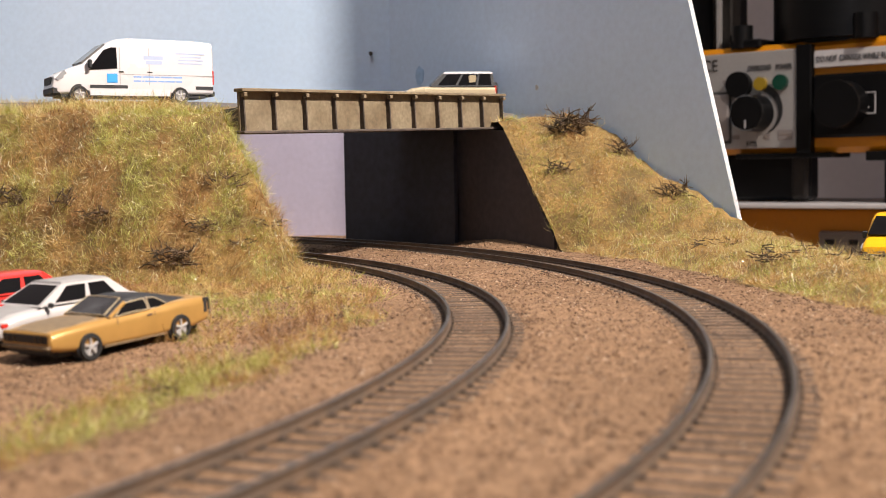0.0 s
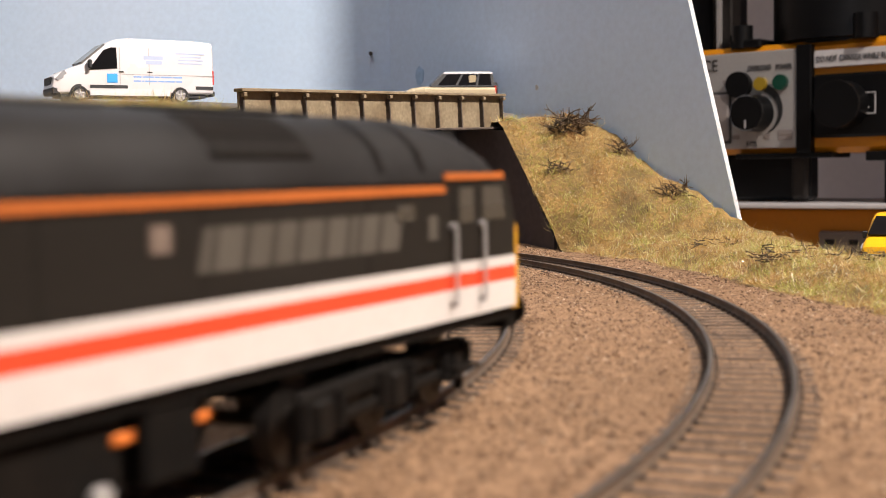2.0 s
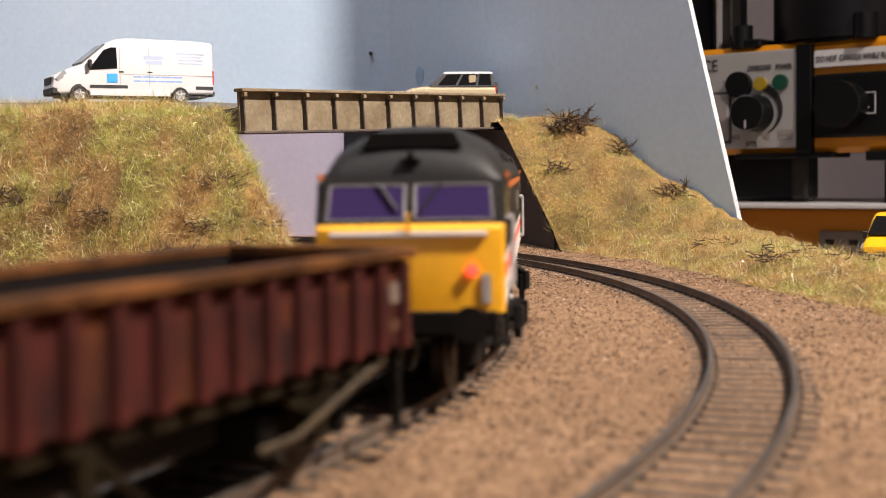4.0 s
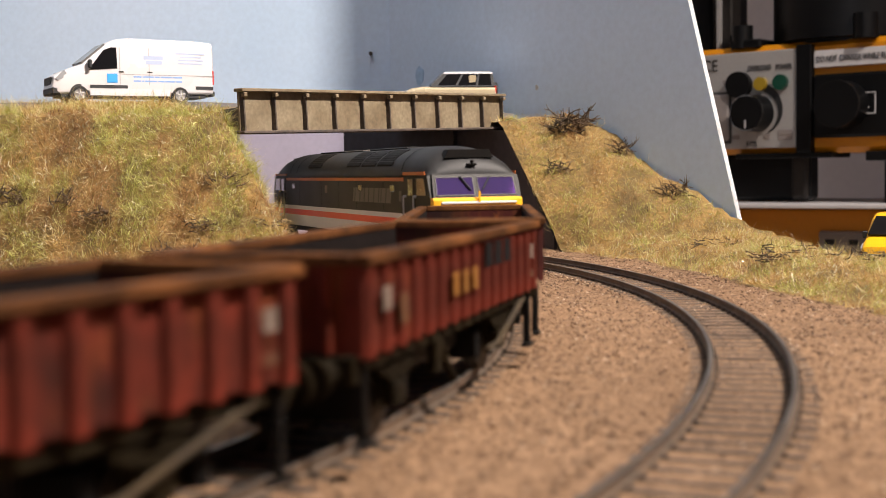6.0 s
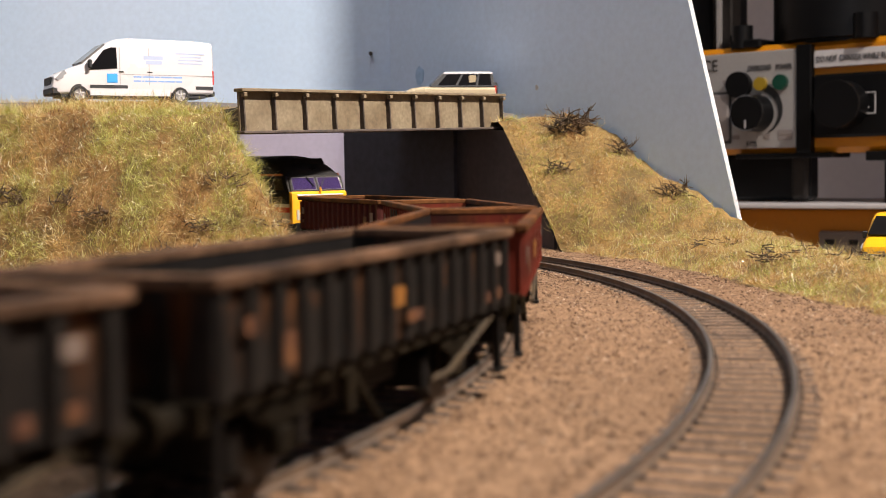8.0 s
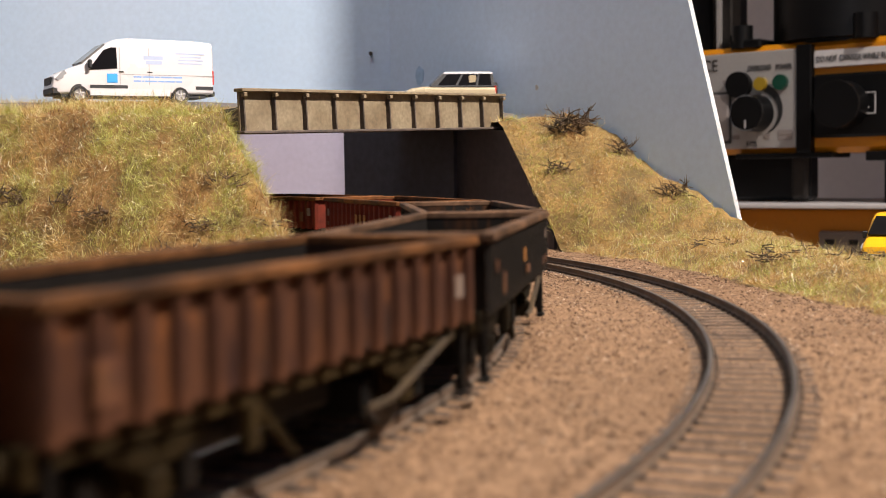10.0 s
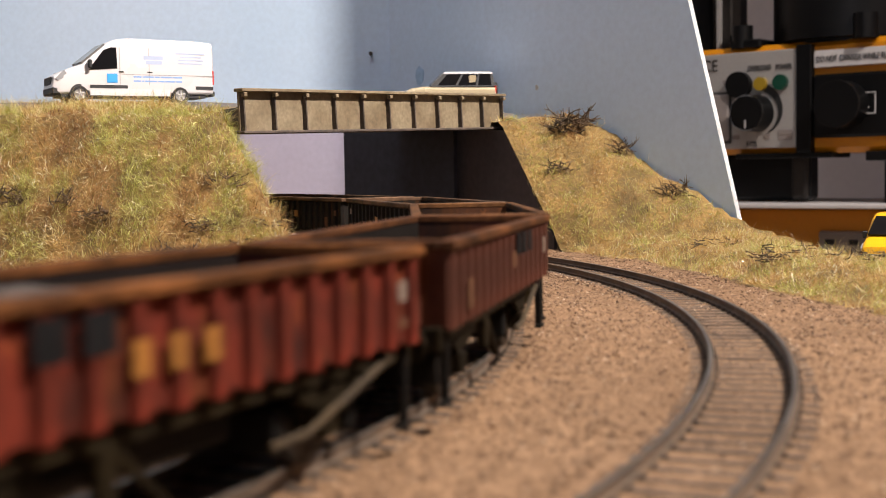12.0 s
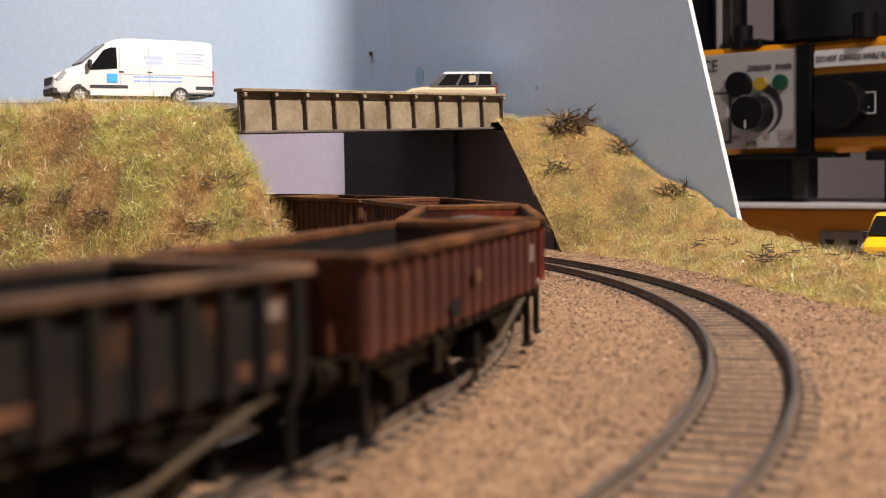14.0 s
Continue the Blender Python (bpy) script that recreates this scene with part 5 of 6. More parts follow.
    box_part("front_bumper", (2.64, 0, 0.47), (0.13, 1.84, 0.11), M_DUST_HOOD, root, "dull gold front bumper", 0.04, K64)
    box_part("valance", (2.52, 0, 0.37), (0.2, 1.6, 0.14), M_TRIM, root, "", 0.04, K64)
    tail = box_part("tail_panel", (-2.645, 0, 0.80), (0.10, 1.80, 0.34), M_TRIM, root, "black tail panel with a dark stripe round the end", 0.03, K64)
    for sg in (-1, 1):
        box_part("tail_lamp", (-2.70, sg * 0.55, 0.80), (0.02, 0.6, 0.12), M_REDLENS, tail, "", 0.005, K64)
        box_part("tail_stripe", (-2.46, sg * 0.935, 0.80), (0.12, 0.03, 0.40), M_TRIM, root, "black stripe round the tail", 0.005, K64)
        for x in (0.58, -0.66):
            box_part("door_gap", (x, sg * 0.962, 0.63), (0.018, 0.012, 0.56), M_DUST_HOOD, root, "", 0, K64)
        box_part("door_handle", (-0.48, sg * 0.972, 0.84), (0.18, 0.03, 0.04), M_CHROME, root, "", 0, K64)
        box_part("sill", (0.0, sg * 0.955, 0.265), (2.1, 0.02, 0.05), M_DUST_HOOD, root, "", 0, K64)
    box_part("rear_bumper", (-2.70, 0, 0.54), (0.10, 1.76, 0.11), M_CHROME, root, "", 0.03, K64)
    box_part("underbody", (0, 0, 0.25), (4.6, 1.5, 0.14), M_TRIM, root, scale=K64)


gold_coupe()
SEDAN = [(-2.2, 0.45, 0.92, 0.82), (-2.15, 0.34, 1.02, 0.87), (-1.2, 0.26, 1.02, 0.89), (0.9, 0.26, 0.98, 0.89), (1.7, 0.28, 0.90, 0.88), (2.15, 0.34, 0.76, 0.85), (2.25, 0.42, 0.66, 0.80)]


def saloon(name, label, m, paint, roof, k):
    root = car(name, label, "car", k, m, SEDAN, ((-1.95, 1.0, 1.0, 0.83), (-1.35, 0.15, 1.47, 0.62)), paint, roof, M_CARINT, ((1.35, 0.87, 0.31, 0.2), (-1.3, 0.87, 0.31, 0.2)), ((0.16, 0.46), (0.52, 0.86)), tops=0.25)
    box_part("front_bumper", (2.22, 0, 0.45), (0.14, 1.62, 0.20), M_TRIM, root, "", 0.05, k)
    for sg in (-1, 1):
        box_part("headlamp", (2.14, sg * 0.66, 0.68), (0.16, 0.32, 0.14), M_CLEARLENS, root, "headlamp", 0.03, k)
        box_part("indicator", (2.02, sg * 0.82, 0.68), (0.2, 0.08, 0.12), M_REDLENS, root, "orange-red indicator lens", 0.02, k)
        box_part("wing_mirror", (0.75, sg * 0.96, 1.02), (0.12, 0.16, 0.12), M_TRIM, root, "dark wing mirror", 0.03, k)
    bm = bmesh.new()
    add_loft(bm, [[(x, -w, z - 0.03), (x, -w * 0.6, z + 0.012), (x, w * 0.6, z + 0.012), (x, w, z - 0.03)] for x, z, w in ((1.02, 0.985, 0.72), (1.7, 0.905, 0.72), (2.12, 0.785, 0.68))])
    part("bonnet", bm, roof, root, "dull bonnet panel", k, True)
    box_part("grille", (2.22, 0, 0.66), (0.08, 0.9, 0.14), M_TRIM, root, "dark grille", 0.02, k)
    box_part("underbody", (0, 0, 0.28), (3.9, 1.4, 0.14), M_TRIM, root, scale=k)
    return root


saloon("saloon_car", "white saloon car with grey roof and dark windows", pose(-0.1225, 0.3985, -0.0084, 0, 2.0, 234), M_SILVER, M_GREYROOF, 1 / 82)
saloon("hatchback_car", "bright red car parked beside the white saloon", pose(-0.1490, 0.4175, -0.0076, 0, 1.5, 233), M_REDCAR, M_REDCAR, 1 / 82)


def yellow_van():
    k = K * 1.06
    st = [(-2.40, 0.45, 1.70, 0.86), (-2.35, 0.40, 1.90, 0.92), (-1.8, 0.38, 1.96, 0.95), (0.55, 0.38, 1.96, 0.95), (0.85, 0.38, 1.86, 0.94), (1.70, 0.38, 1.16, 0.94), (2.15, 0.36, 1.02, 0.92), (2.40, 0.36, 0.86, 0.86), (2.46, 0.40, 0.66, 0.80)]
    root = car("delivery_van", "bright yellow small van on the grass beside the track", "van", k, pose(0.2260, 0.622, -0.0088, 0, 0, 236), st, None, M_VANYELLOW, M_VANYELLOW, M_CARINT, ((1.5, 0.93, 0.33, 0.22), (-1.5, 0.93, 0.33, 0.22)), (), tops=0.2)
    def side(sg):
        for pts in ([(0.25, 1.12), (1.35, 1.12), (0.78, 1.68), (0.28, 1.70)], [(-2.1, 1.15), (0.12, 1.15), (0.12, 1.70), (-2.05, 1.70)]):
            bm = bmesh.new()
            add_prism(bm, pts, 1, sg * 0.93, sg * 0.963)
            part("side_window", bm, M_CARINT, root, "dark side window", k)
        bm = bmesh.new()
        add_prism(bm, [(1.98, 0.82), (2.34, 0.68), (2.34, 0.80), (2.1, 0.98)], 1, sg * 0.70, sg * 0.915)
        part("headlamp", bm, M_CLEARLENS, root, "headlamp", k)
        box_part("wing_mirror", (1.25, sg * 1.05, 1.22), (0.14, 0.20, 0.24), M_TRIM, root, "dark wing mirror", 0.04, k)
    both(side)
    bm = bmesh.new()
    p, q = (0.92, 1.80), (1.66, 1.20)
    add_loft(bm, [[(p[0], -0.76, p[1]), (p[0], 0.76, p[1]), (q[0], 0.84, q[1]), (q[0], -0.84, q[1])], [(p[0] + 0.05, -0.76, p[1] + 0.05), (p[0] + 0.05, 0.76, p[1] + 0.05), (q[0] + 0.05, 0.84, q[1] + 0.05), (q[0] + 0.05, -0.84, q[1] + 0.05)]])
    part("windscreen", bm, M_CARINT, root, "dark windscreen", k)
    box_part("front_bumper", (2.36, 0, 0.48), (0.26, 1.74, 0.36), M_TRIM, root, "black bumper", 0.06, k)


yellow_van()


# ---- workshop machine behind the layout ----
M_ORANGE = material("orange_machine_enamel", (0.60, 0.225, 0.004), 0.4, var=0.06, grain=200, large=9, coat=0.2, bump=0.03)
M_MBLACK = material("black_machine_enamel", (0.0035, 0.0035, 0.004), 0.4, var=0.2, grain=200, large=10, bump=0.03, spec=0.22)
M_PANEL = material("brushed_silver_panel", (0.40, 0.385, 0.375), 0.42, 0.35, var=0.06, grain=300, large=8, bump=0.02)
M_WHITELABEL = material("white_machine_label", (0.52, 0.50, 0.50), 0.5, var=0.04)
M_PRINT = material("black_print", (0.015, 0.015, 0.016), 0.5, var=0.1)
M_AMBER = material("amber_lamp", (0.30, 0.20, 0.015), 0.2, var=0.08)
M_GREENLAMP = material("green_lamp", (0.006, 0.05, 0.03), 0.2, var=0.08)
M_COLUMN = material("dark_steel_column", (0.03, 0.025, 0.022), 0.4, 0.5, var=0.3)
M_SOCKET = material("grey_socket_plate", (0.24, 0.21, 0.20), 0.5, var=0.08)


def print_text(text, x, z, size, mat, parent, y=-0.0012, label="", sx=0.62, align="CENTER"):
    cu = bpy.data.curves.new("lettering", "FONT")
    cu.body, cu.size, cu.align_x, cu.align_y, cu.extrude = text, size, align, "CENTER", 0.0003
    tmp = bpy.data.objects.new("lettering", cu)
    scene.collection.objects.link(tmp)
    me = bpy.data.meshes.new_from_object(tmp.evaluated_get(bpy.context.evaluated_depsgraph_get()))
    bpy.data.objects.remove(tmp)
    me.materials.clear()
    me.materials.append(mat)
    ob = new("lettering", me)
    ob.parent = parent
    me.transform(Matrix.Diagonal((sx, 1, 1, 1)))
    ob.matrix_basis = pose(x, y, z, 90, 0, 0)
    if label:
        tagged(ob, label)
    return ob


def milling_machine():
    root = new("milling_machine")
    root.matrix_basis = pose(0.2915, 1.46, 0.0, 0, 0, math.degrees(math.atan2(-0.64, 0.77)))
    tagged(root, "orange and black bench machine with a silver control panel", "machine")

    def slab(name, x0, x1, z0, z1, y0, y1, mat, label="", bevel=0.0, parent=None):
        return box_part(name, ((x0 + x1) / 2, (y0 + y1) / 2, (z0 + z1) / 2), (x1 - x0, y1 - y0, z1 - z0), mat, parent or root, label, bevel)
    slab("headstock", -0.03, 0.42, 0.054, 0.1735, 0.004, 0.16, M_ORANGE, "orange enamelled headstock", 0.006)
    panel = slab("control_panel", 0.000, 0.1213, 0.0605, 0.1665, -0.0035, 0.0045, M_PANEL, "silver control panel", 0.001)
    slab("divider", 0.1218, 0.1390, 0.055, 0.170, -0.006, 0.006, M_MBLACK, "", 0.001)
    plate = slab("label_plate", 0.1405, 0.320, 0.1444, 0.1625, -0.002, 0.005, M_WHITELABEL, "white warning label", 0.0005)
    recess = slab("gear_panel", 0.1390, 0.300, 0.0700, 0.1372, -0.004, 0.006, M_MBLACK, "black gear selector panel", 0.003)
    knob = rod_part("gear_knob", (0.1775, -0.004, 0.1038), (0.1775, -0.034, 0.1038), 0.0240, M_MBLACK, recess, "large black gear knob", 32)
    rod_part("knob_rim", (0.1775, -0.030, 0.1038), (0.1775, -0.033, 0.1038), 0.0248, M_COLUMN, knob, n=32)
    # speed knob with scale, buttons and lamps
    spd = rod_part("speed_knob", (0.0760, -0.003, 0.0990), (0.0740, -0.026, 0.0990), 0.0205, M_MBLACK, panel, "black speed knob with a bright rim", 32, r2=0.0195)
    bm = bmesh.new()
    add_rod(bm, (0.0740, -0.0262, 0.0990), (0.0740, -0.0266, 0.0990), 0.0196, 32)
    part("knob_rim", bm, M_CHROME, spd, "bright ring")
    rod_part("knob_face", (0.0740, -0.0264, 0.0990), (0.0740, -0.0284, 0.0990), 0.0183, M_MBLACK, spd, n=32)
    slab("knob_mark", 0.0730, 0.0745, 0.082, 0.091, -0.0290, -0.0280, M_WHITELABEL, "", 0, spd)
    bm = bmesh.new()
    for i in range(14):
        a0, a1 = radians(-60 + i * 9.5), radians(-60 + (i + 1) * 9.5)
        q = [(0.077 + math.cos(a) * r, 0.099 + math.sin(a) * r) for a, r in ((a0, 0.024), (a0, 0.024 + 0.0006 * i + 0.001), (a1, 0.024 + 0.0006 * (i + 1) + 0.001), (a1, 0.024))]
        add_prism(bm, q, 1, -0.0046, -0.0036)
    part("speed_scale", bm, M_PRINT, panel, "black wedge-shaped speed scale")
    rod_part("push_button", (0.0562, -0.003, 0.1309), (0.0562, -0.012, 0.1309), 0.0145, M_MBLACK, panel, "black round fuse cap", 28)
    rod_part("amber_lamp", (0.0812, -0.003, 0.1308), (0.0812, -0.009, 0.1308), 0.0075, M_AMBER, panel, "amber overload lamp", 20)
    rod_part("green_lamp", (0.1044, -0.003, 0.1313), (0.1044, -0.009, 0.1313), 0.0085, M_GREENLAMP, panel, "dark green power lamp", 20)
    sw = slab("switch_plate", 0.0036, 0.0431, 0.0695, 0.1215, -0.008, -0.003, M_SOCKET, "grey switch plate with a toggle", 0.0015, panel)
    slab("switch_surround", 0.001, 0.0455, 0.0670, 0.1240, -0.0055, -0.003, M_PRINT, "", 0.001, panel)
    rod_part("toggle", (0.022, -0.008, 0.097), (0.019, -0.026, 0.099), 0.0045, M_CHROME, sw, "bright toggle lever", 14)
    print_text("CE", 0.0193, 0.1534, 0.0185, M_PRINT, panel, -0.0042, sx=0.85)
    print_text("OVERLOAD", 0.0790, 0.1482, 0.0085, M_PRINT, panel, -0.0042)
    print_text("POWER", 0.1075, 0.1478, 0.0085, M_PRINT, panel, -0.0042)
    print_text("R.P.M.", 0.0700, 0.0655, 0.0085, M_PRINT, panel, -0.0042)
    print_text("0", 0.0160, 0.1275, 0.008, M_PRINT, panel, -0.0042)
    for x, z, w in ((0.050, 0.0735, 0.010), (0.088, 0.0735, 0.006), (0.109, 0.0775, 0.016), (0.109, 0.0715, 0.016), (0.040, 0.1345, 0.010)):
        slab("print_bar", x - w / 2, x + w / 2, z - 0.0025, z + 0.0025, -0.0042, -0.0034, M_SOCKET, "plain bar of small print", 0, panel)
    print_text("DO NOT CHANGE WHILE RUNNING", 0.1435, 0.1530, 0.0088, M_PRINT, plate, -0.0028, sx=0.66, align="LEFT")
    print_text("L", 0.1985, 0.1045, 0.0165, M_WHITELABEL, recess, -0.0052, sx=0.9)
    bm = bmesh.new()
    for a, b, c2, d2 in ((0.1885, 0.2085, 0.1150, 0.1160), (0.1885, 0.2085, 0.0935, 0.0945), (0.1885, 0.1895, 0.0935, 0.1160), (0.2075, 0.2085, 0.0935, 0.1160)):
        add_box(bm, ((a + b) / 2, -0.0045, (c2 + d2) / 2), (b - a, 0.001, d2 - c2))
    part("letter_frame", bm, M_WHITELABEL, recess, "white square frame round the letter")
    # motor, column, chuck, base
    rod_part("motor", (0.150, 0.075, 0.176), (0.150, 0.075, 0.36), 0.083, M_MBLACK, root, "black motor housing", 40)
    rod_part("motor_flange", (0.150, 0.075, 0.172), (0.150, 0.075, 0.188), 0.070, M_MBLACK, root, n=40)
    rod_part("bolt", (0.196, 0.0, 0.172), (0.196, 0.0, 0.198), 0.0125, M_MBLACK, root, n=16)
    rod_part("bolt", (0.052, 0.010, 0.172), (0.052, 0.010, 0.197), 0.0115, M_MBLACK, root, n=16)
    slab("bolt_plate", 0.040, 0.078, 0.172, 0.181, 0.0, 0.05, M_MBLACK, "", 0.002)
    slab("column", -0.06, 0.004, 0.172, 0.50, 0.03, 0.12, M_MBLACK, "black upright column", 0.004)
    slab("column_strip", 0.010, 0.034, 0.174, 0.50, 0.02, 0.06, M_COLUMN, "dark steel slide", 0.002)
    slab("slide_edge", 0.018, 0.022, 0.174, 0.50, 0.014, 0.02, M_PANEL, "")
    slab("chuck_guard", 0.005, 0.1310, 0.0031, 0.0540, 0.01, 0.035, M_MBLACK, "black guard under the headstock", 0.004)
    slab("spindle_box", 0.112, 0.1300, 0.0045, 0.0515, 0.003, 0.012, M_COLUMN, "", 0.003)
    slab("under_plate", 0.05, 0.160, 0.0490, 0.0550, -0.004, 0.05, M_MBLACK, "", 0.001)
    slab("side_bracket", 0.196, 0.30, 0.0450, 0.0550, 0.0, 0.06, M_MBLACK, "", 0.001)
    slab("side_bracket", 0.216, 0.30, -0.02, 0.0450, 0.0, 0.06, M_MBLACK, "", 0.001)
    base = slab("base", -0.02, 0.42, -0.14, -0.0040, 0.0, 0.18, M_ORANGE, "orange machine base", 0.004)
    slab("base_top", -0.02, 0.42, -0.0040, 0.0010, -0.045, 0.185, M_WHITELABEL, "pale table edge", 0.001)
    soc = slab("socket_plate", 0.1481, 0.2003, -0.0540, -0.0289, -0.008, 0.001, M_SOCKET, "grey socket plate", 0.002, base)
    for x in (0.160, 0.186):
        slab("socket_slot", x - 0.004, x + 0.006, -0.0430, -0.0375, -0.0088, -0.007, M_PRINT, "", 0.0, soc)
    # the upright that joins base and head behind
    slab("column_base", -0.02, 0.05, -0.005, 0.06, 0.10, 0.18, M_MBLACK, "", 0.004)
    return root


milling_machine()


# ---- grass, stones and twigs ----
rng = np.random.default_rng(5)


def fibres(name, spots, mat, label, length, width, lean, stand=0.45, bushy=1.0):
    """Many thin tangled blades, each a bent tapering strip, lying over each other on the given (place, normal) spots."""
    pos, nor = spots
    tuft = np.array([noise.noise((p[0] * 150, p[1] * 150, p[2] * 150)) + 0.5 * noise.noise((p[0] * 420, p[1] * 420, p[2] * 420)) for p in pos])
    thick = tuft + rng.normal(0, 0.16, len(pos)) > -0.42
    pos, nor, tuft = pos[thick], nor[thick], tuft[thick]
    pos = pos + nor * np.clip(0.0005 + 0.0020 * tuft, 0.0, 0.0024)[:, None] * bushy
    n = len(pos)
    ln = length * rng.uniform(0.4, 1.35, n) * (1 + 0.35 * tuft)
    ang = rng.uniform(0, math.tau, n)
    side = np.c_[np.cos(ang), np.sin(ang) * 0.5, rng.normal(0, 0.35, n)]
    sway = np.array([noise.noise((p[0] * 70, p[1] * 70, p[2] * 70)) for p in pos])
    dirs = nor * stand + np.c_[rng.normal(0, lean, n) + 1.3 * sway, rng.normal(0, lean, n) - 0.15, rng.normal(0.18, lean * 0.8, n)]
    dirs /= np.linalg.norm(dirs, axis=1)[:, None]
    up = np.sum(dirs * nor, axis=1)
    dirs += nor * np.where(up < 0.12, 0.12 - up, 0.0)[:, None]
    bend = np.c_[rng.normal(0, 0.5, n), rng.normal(0, 0.5, n), rng.normal(-0.1, 0.4, n)]
    mid = pos + dirs * (ln * 0.5)[:, None]
    tip = mid + (dirs + bend) * (ln * 0.5)[:, None]
    w = (width * rng.uniform(0.6, 1.3, n))[:, None]
    verts = np.concatenate([pos - side * w, pos + side * w, mid + side * w * 0.8, mid - side * w * 0.8, tip])
    i = np.arange(n)
    quads = np.c_[i, i + n, i + 2 * n, i + 3 * n].tolist()
    tris = np.c_[i + 3 * n, i + 2 * n, i + 4 * n].tolist()
    return tagged(from_arrays(name, verts, quads + tris, mat), label, "grass", kind="stuff")


def patchy(spots, greens, browns, seed, g0=0.0):
    """Sort spots into green, brown and straw growth by patches (x, y, radius) and drifting noise."""
    pos, nor = spots
    pick = np.zeros(len(pos), int)
    for i, (x, y, z) in enumerate(pos):
        g = sum(math.exp(-((x - a) ** 2 + (y - b) ** 2) / (r * r)) for a, b, r in greens) + 0.9 * noise.noise((x * 60, y * 60, seed)) + 0.5 * noise.noise((x * 160, y * 160, seed)) + g0
        d = sum(math.exp(-((x - a) ** 2 + (y - b) ** 2) / (r * r)) for a, b, r in browns) + 0.9 * noise.noise((x * 60, y * 60, seed + 9)) + 0.5 * noise.noise((x * 160, y * 160, seed + 5))
        u = rng.normal(0, 0.16)
        pick[i] = 1 if g + u > max(0.15, d) else (2 if d + u > 0.48 else 0)
    return [(pos[pick == k], nor[pick == k]) for k in range(3)]


def meadow(spots, greens, browns, where, length, lean, stand, seed, g0=0.0):
    for group, mat, kind in zip(patchy(spots, greens, browns, seed, g0), (M_GRASS, M_GREEN, M_BROWN), ("straw-coloured", "fresh green", "brown dead")):
        fibres("grass", group, mat, kind + " static grass fibres on the " + where, length, 0.0001, lean, stand)


def scatter(zf, x0, x1, y0, y1, count, keep):
    xs, ys = rng.uniform(x0, x1, count), rng.uniform(y0, y1, count)
    pos, nor = [], []
    h = 0.002
    for x, y in zip(xs, ys):
        if keep(x, y):
            z = zf(x, y)
            nx, ny = (zf(x - h, y) - zf(x + h, y)) / (2 * h), (zf(x, y - h) - zf(x, y + h)) / (2 * h)
            steep = math.sqrt(1 + nx * nx + ny * ny)
            for _ in range(int(steep + rng.random())):
                jx, jy = rng.normal(0, 0.0008), rng.normal(0, 0.0008)
                pos.append((x + jx, y + jy, z - nx * jx - ny * jy - 0.0004))
                nor.append((nx / steep, ny / steep, 1 / steep))
    return np.array(pos), np.array(nor)


def on_left(x, y):
    e = toe_left(x, y)
    return e > -0.008 + 0.012 * wob(x, y, 40, 8) and e < 0.13 and not (x < -0.46)


def beyond_board(x, y):
    return x * 0.23 + y * 0.206 < (0.1805 if x < 0.16 else 0.1805 + 0.155 * (x - 0.16))


def on_right(x, y):
    return (y < 0.805 or x > 0.03) and x > edge_right(y) + 0.004 * wob(x, y, 70, 3) and beyond_board(x, y) and x < 0.15 + 0.30 * (0.80 - y)


GREEN_LEFT = [(-0.137, 0.588, 0.013), (-0.147, 0.594, 0.009), (-0.098, 0.588, 0.013), (-0.112, 0.585, 0.008), (-0.121, 0.604, 0.011), (-0.150, 0.610, 0.008), (-0.210, 0.620, 0.010), (-0.099, 0.566, 0.008), (-0.187, 0.573, 0.008), (-0.138, 0.565, 0.008), (-0.197, 0.590, 0.011), (-0.090, 0.578, 0.007)]
BROWN_LEFT = [(-0.179, 0.612, 0.014), (-0.177, 0.600, 0.009), (-0.150, 0.582, 0.007), (-0.113, 0.579, 0.007), (-0.161, 0.577, 0.011), (-0.120, 0.561, 0.012), (-0.080, 0.574, 0.005), (-0.181, 0.580, 0.007), (-0.198, 0.577, 0.007), (-0.128, 0.593, 0.005)]
GREEN_RIGHT = [(0.047, 0.764, 0.007), (0.119, 0.707, 0.013), (0.144, 0.710, 0.010), (0.075, 0.713, 0.009), (0.124, 0.448, 0.014), (0.060, 0.739, 0.007), (0.098, 0.701, 0.010), (0.070, 0.728, 0.007), (0.160, 0.560, 0.015)]
BROWN_RIGHT = [(0.081, 0.787, 0.012), (0.089, 0.737, 0.008), (0.105, 0.718, 0.007), (0.081, 0.759, 0.010), (0.177, 0.600, 0.010), (0.143, 0.623, 0.012), (0.128, 0.728, 0.007)]
meadow(scatter(height_left, -0.36, -0.05, 0.53, 0.72, 98000, on_left), GREEN_LEFT, BROWN_LEFT, "steep embankment", 0.0058, 0.62, 0.42, 3.0)
meadow(scatter(height_right, 0.02, 0.30, 0.33, 0.80, 120000, on_right), GREEN_RIGHT, BROWN_RIGHT, "bank below the bridge", 0.0046, 0.62, 0.42, 6.0)
fibres("grass", scatter(height_left, -0.36, -0.05, 0.53, 0.70, 9000, on_left), M_STRAW, "long pale straw stalks on the steep embankment", 0.0085, 0.00008, 0.8, 0.6)
fibres("grass", scatter(height_right, 0.02, 0.28, 0.36, 0.80, 13000, on_right), M_STRAW, "pale straw stalks on the bank below the bridge", 0.0062, 0.00008, 0.8, 0.6)
fibres("grass", scatter(height_left, -0.30, -0.05, 0.53, 0.68, 6000, on_left), M_GLINT, "glinting nylon fibres in the embankment grass", 0.0024, 0.00017, 0.8, 0.5)
fibres("grass", scatter(height_right, 0.02, 0.24, 0.40, 0.80, 4500, on_right), M_GLINT, "glinting nylon fibres in the bank grass", 0.0022, 0.00017, 0.8, 0.5)


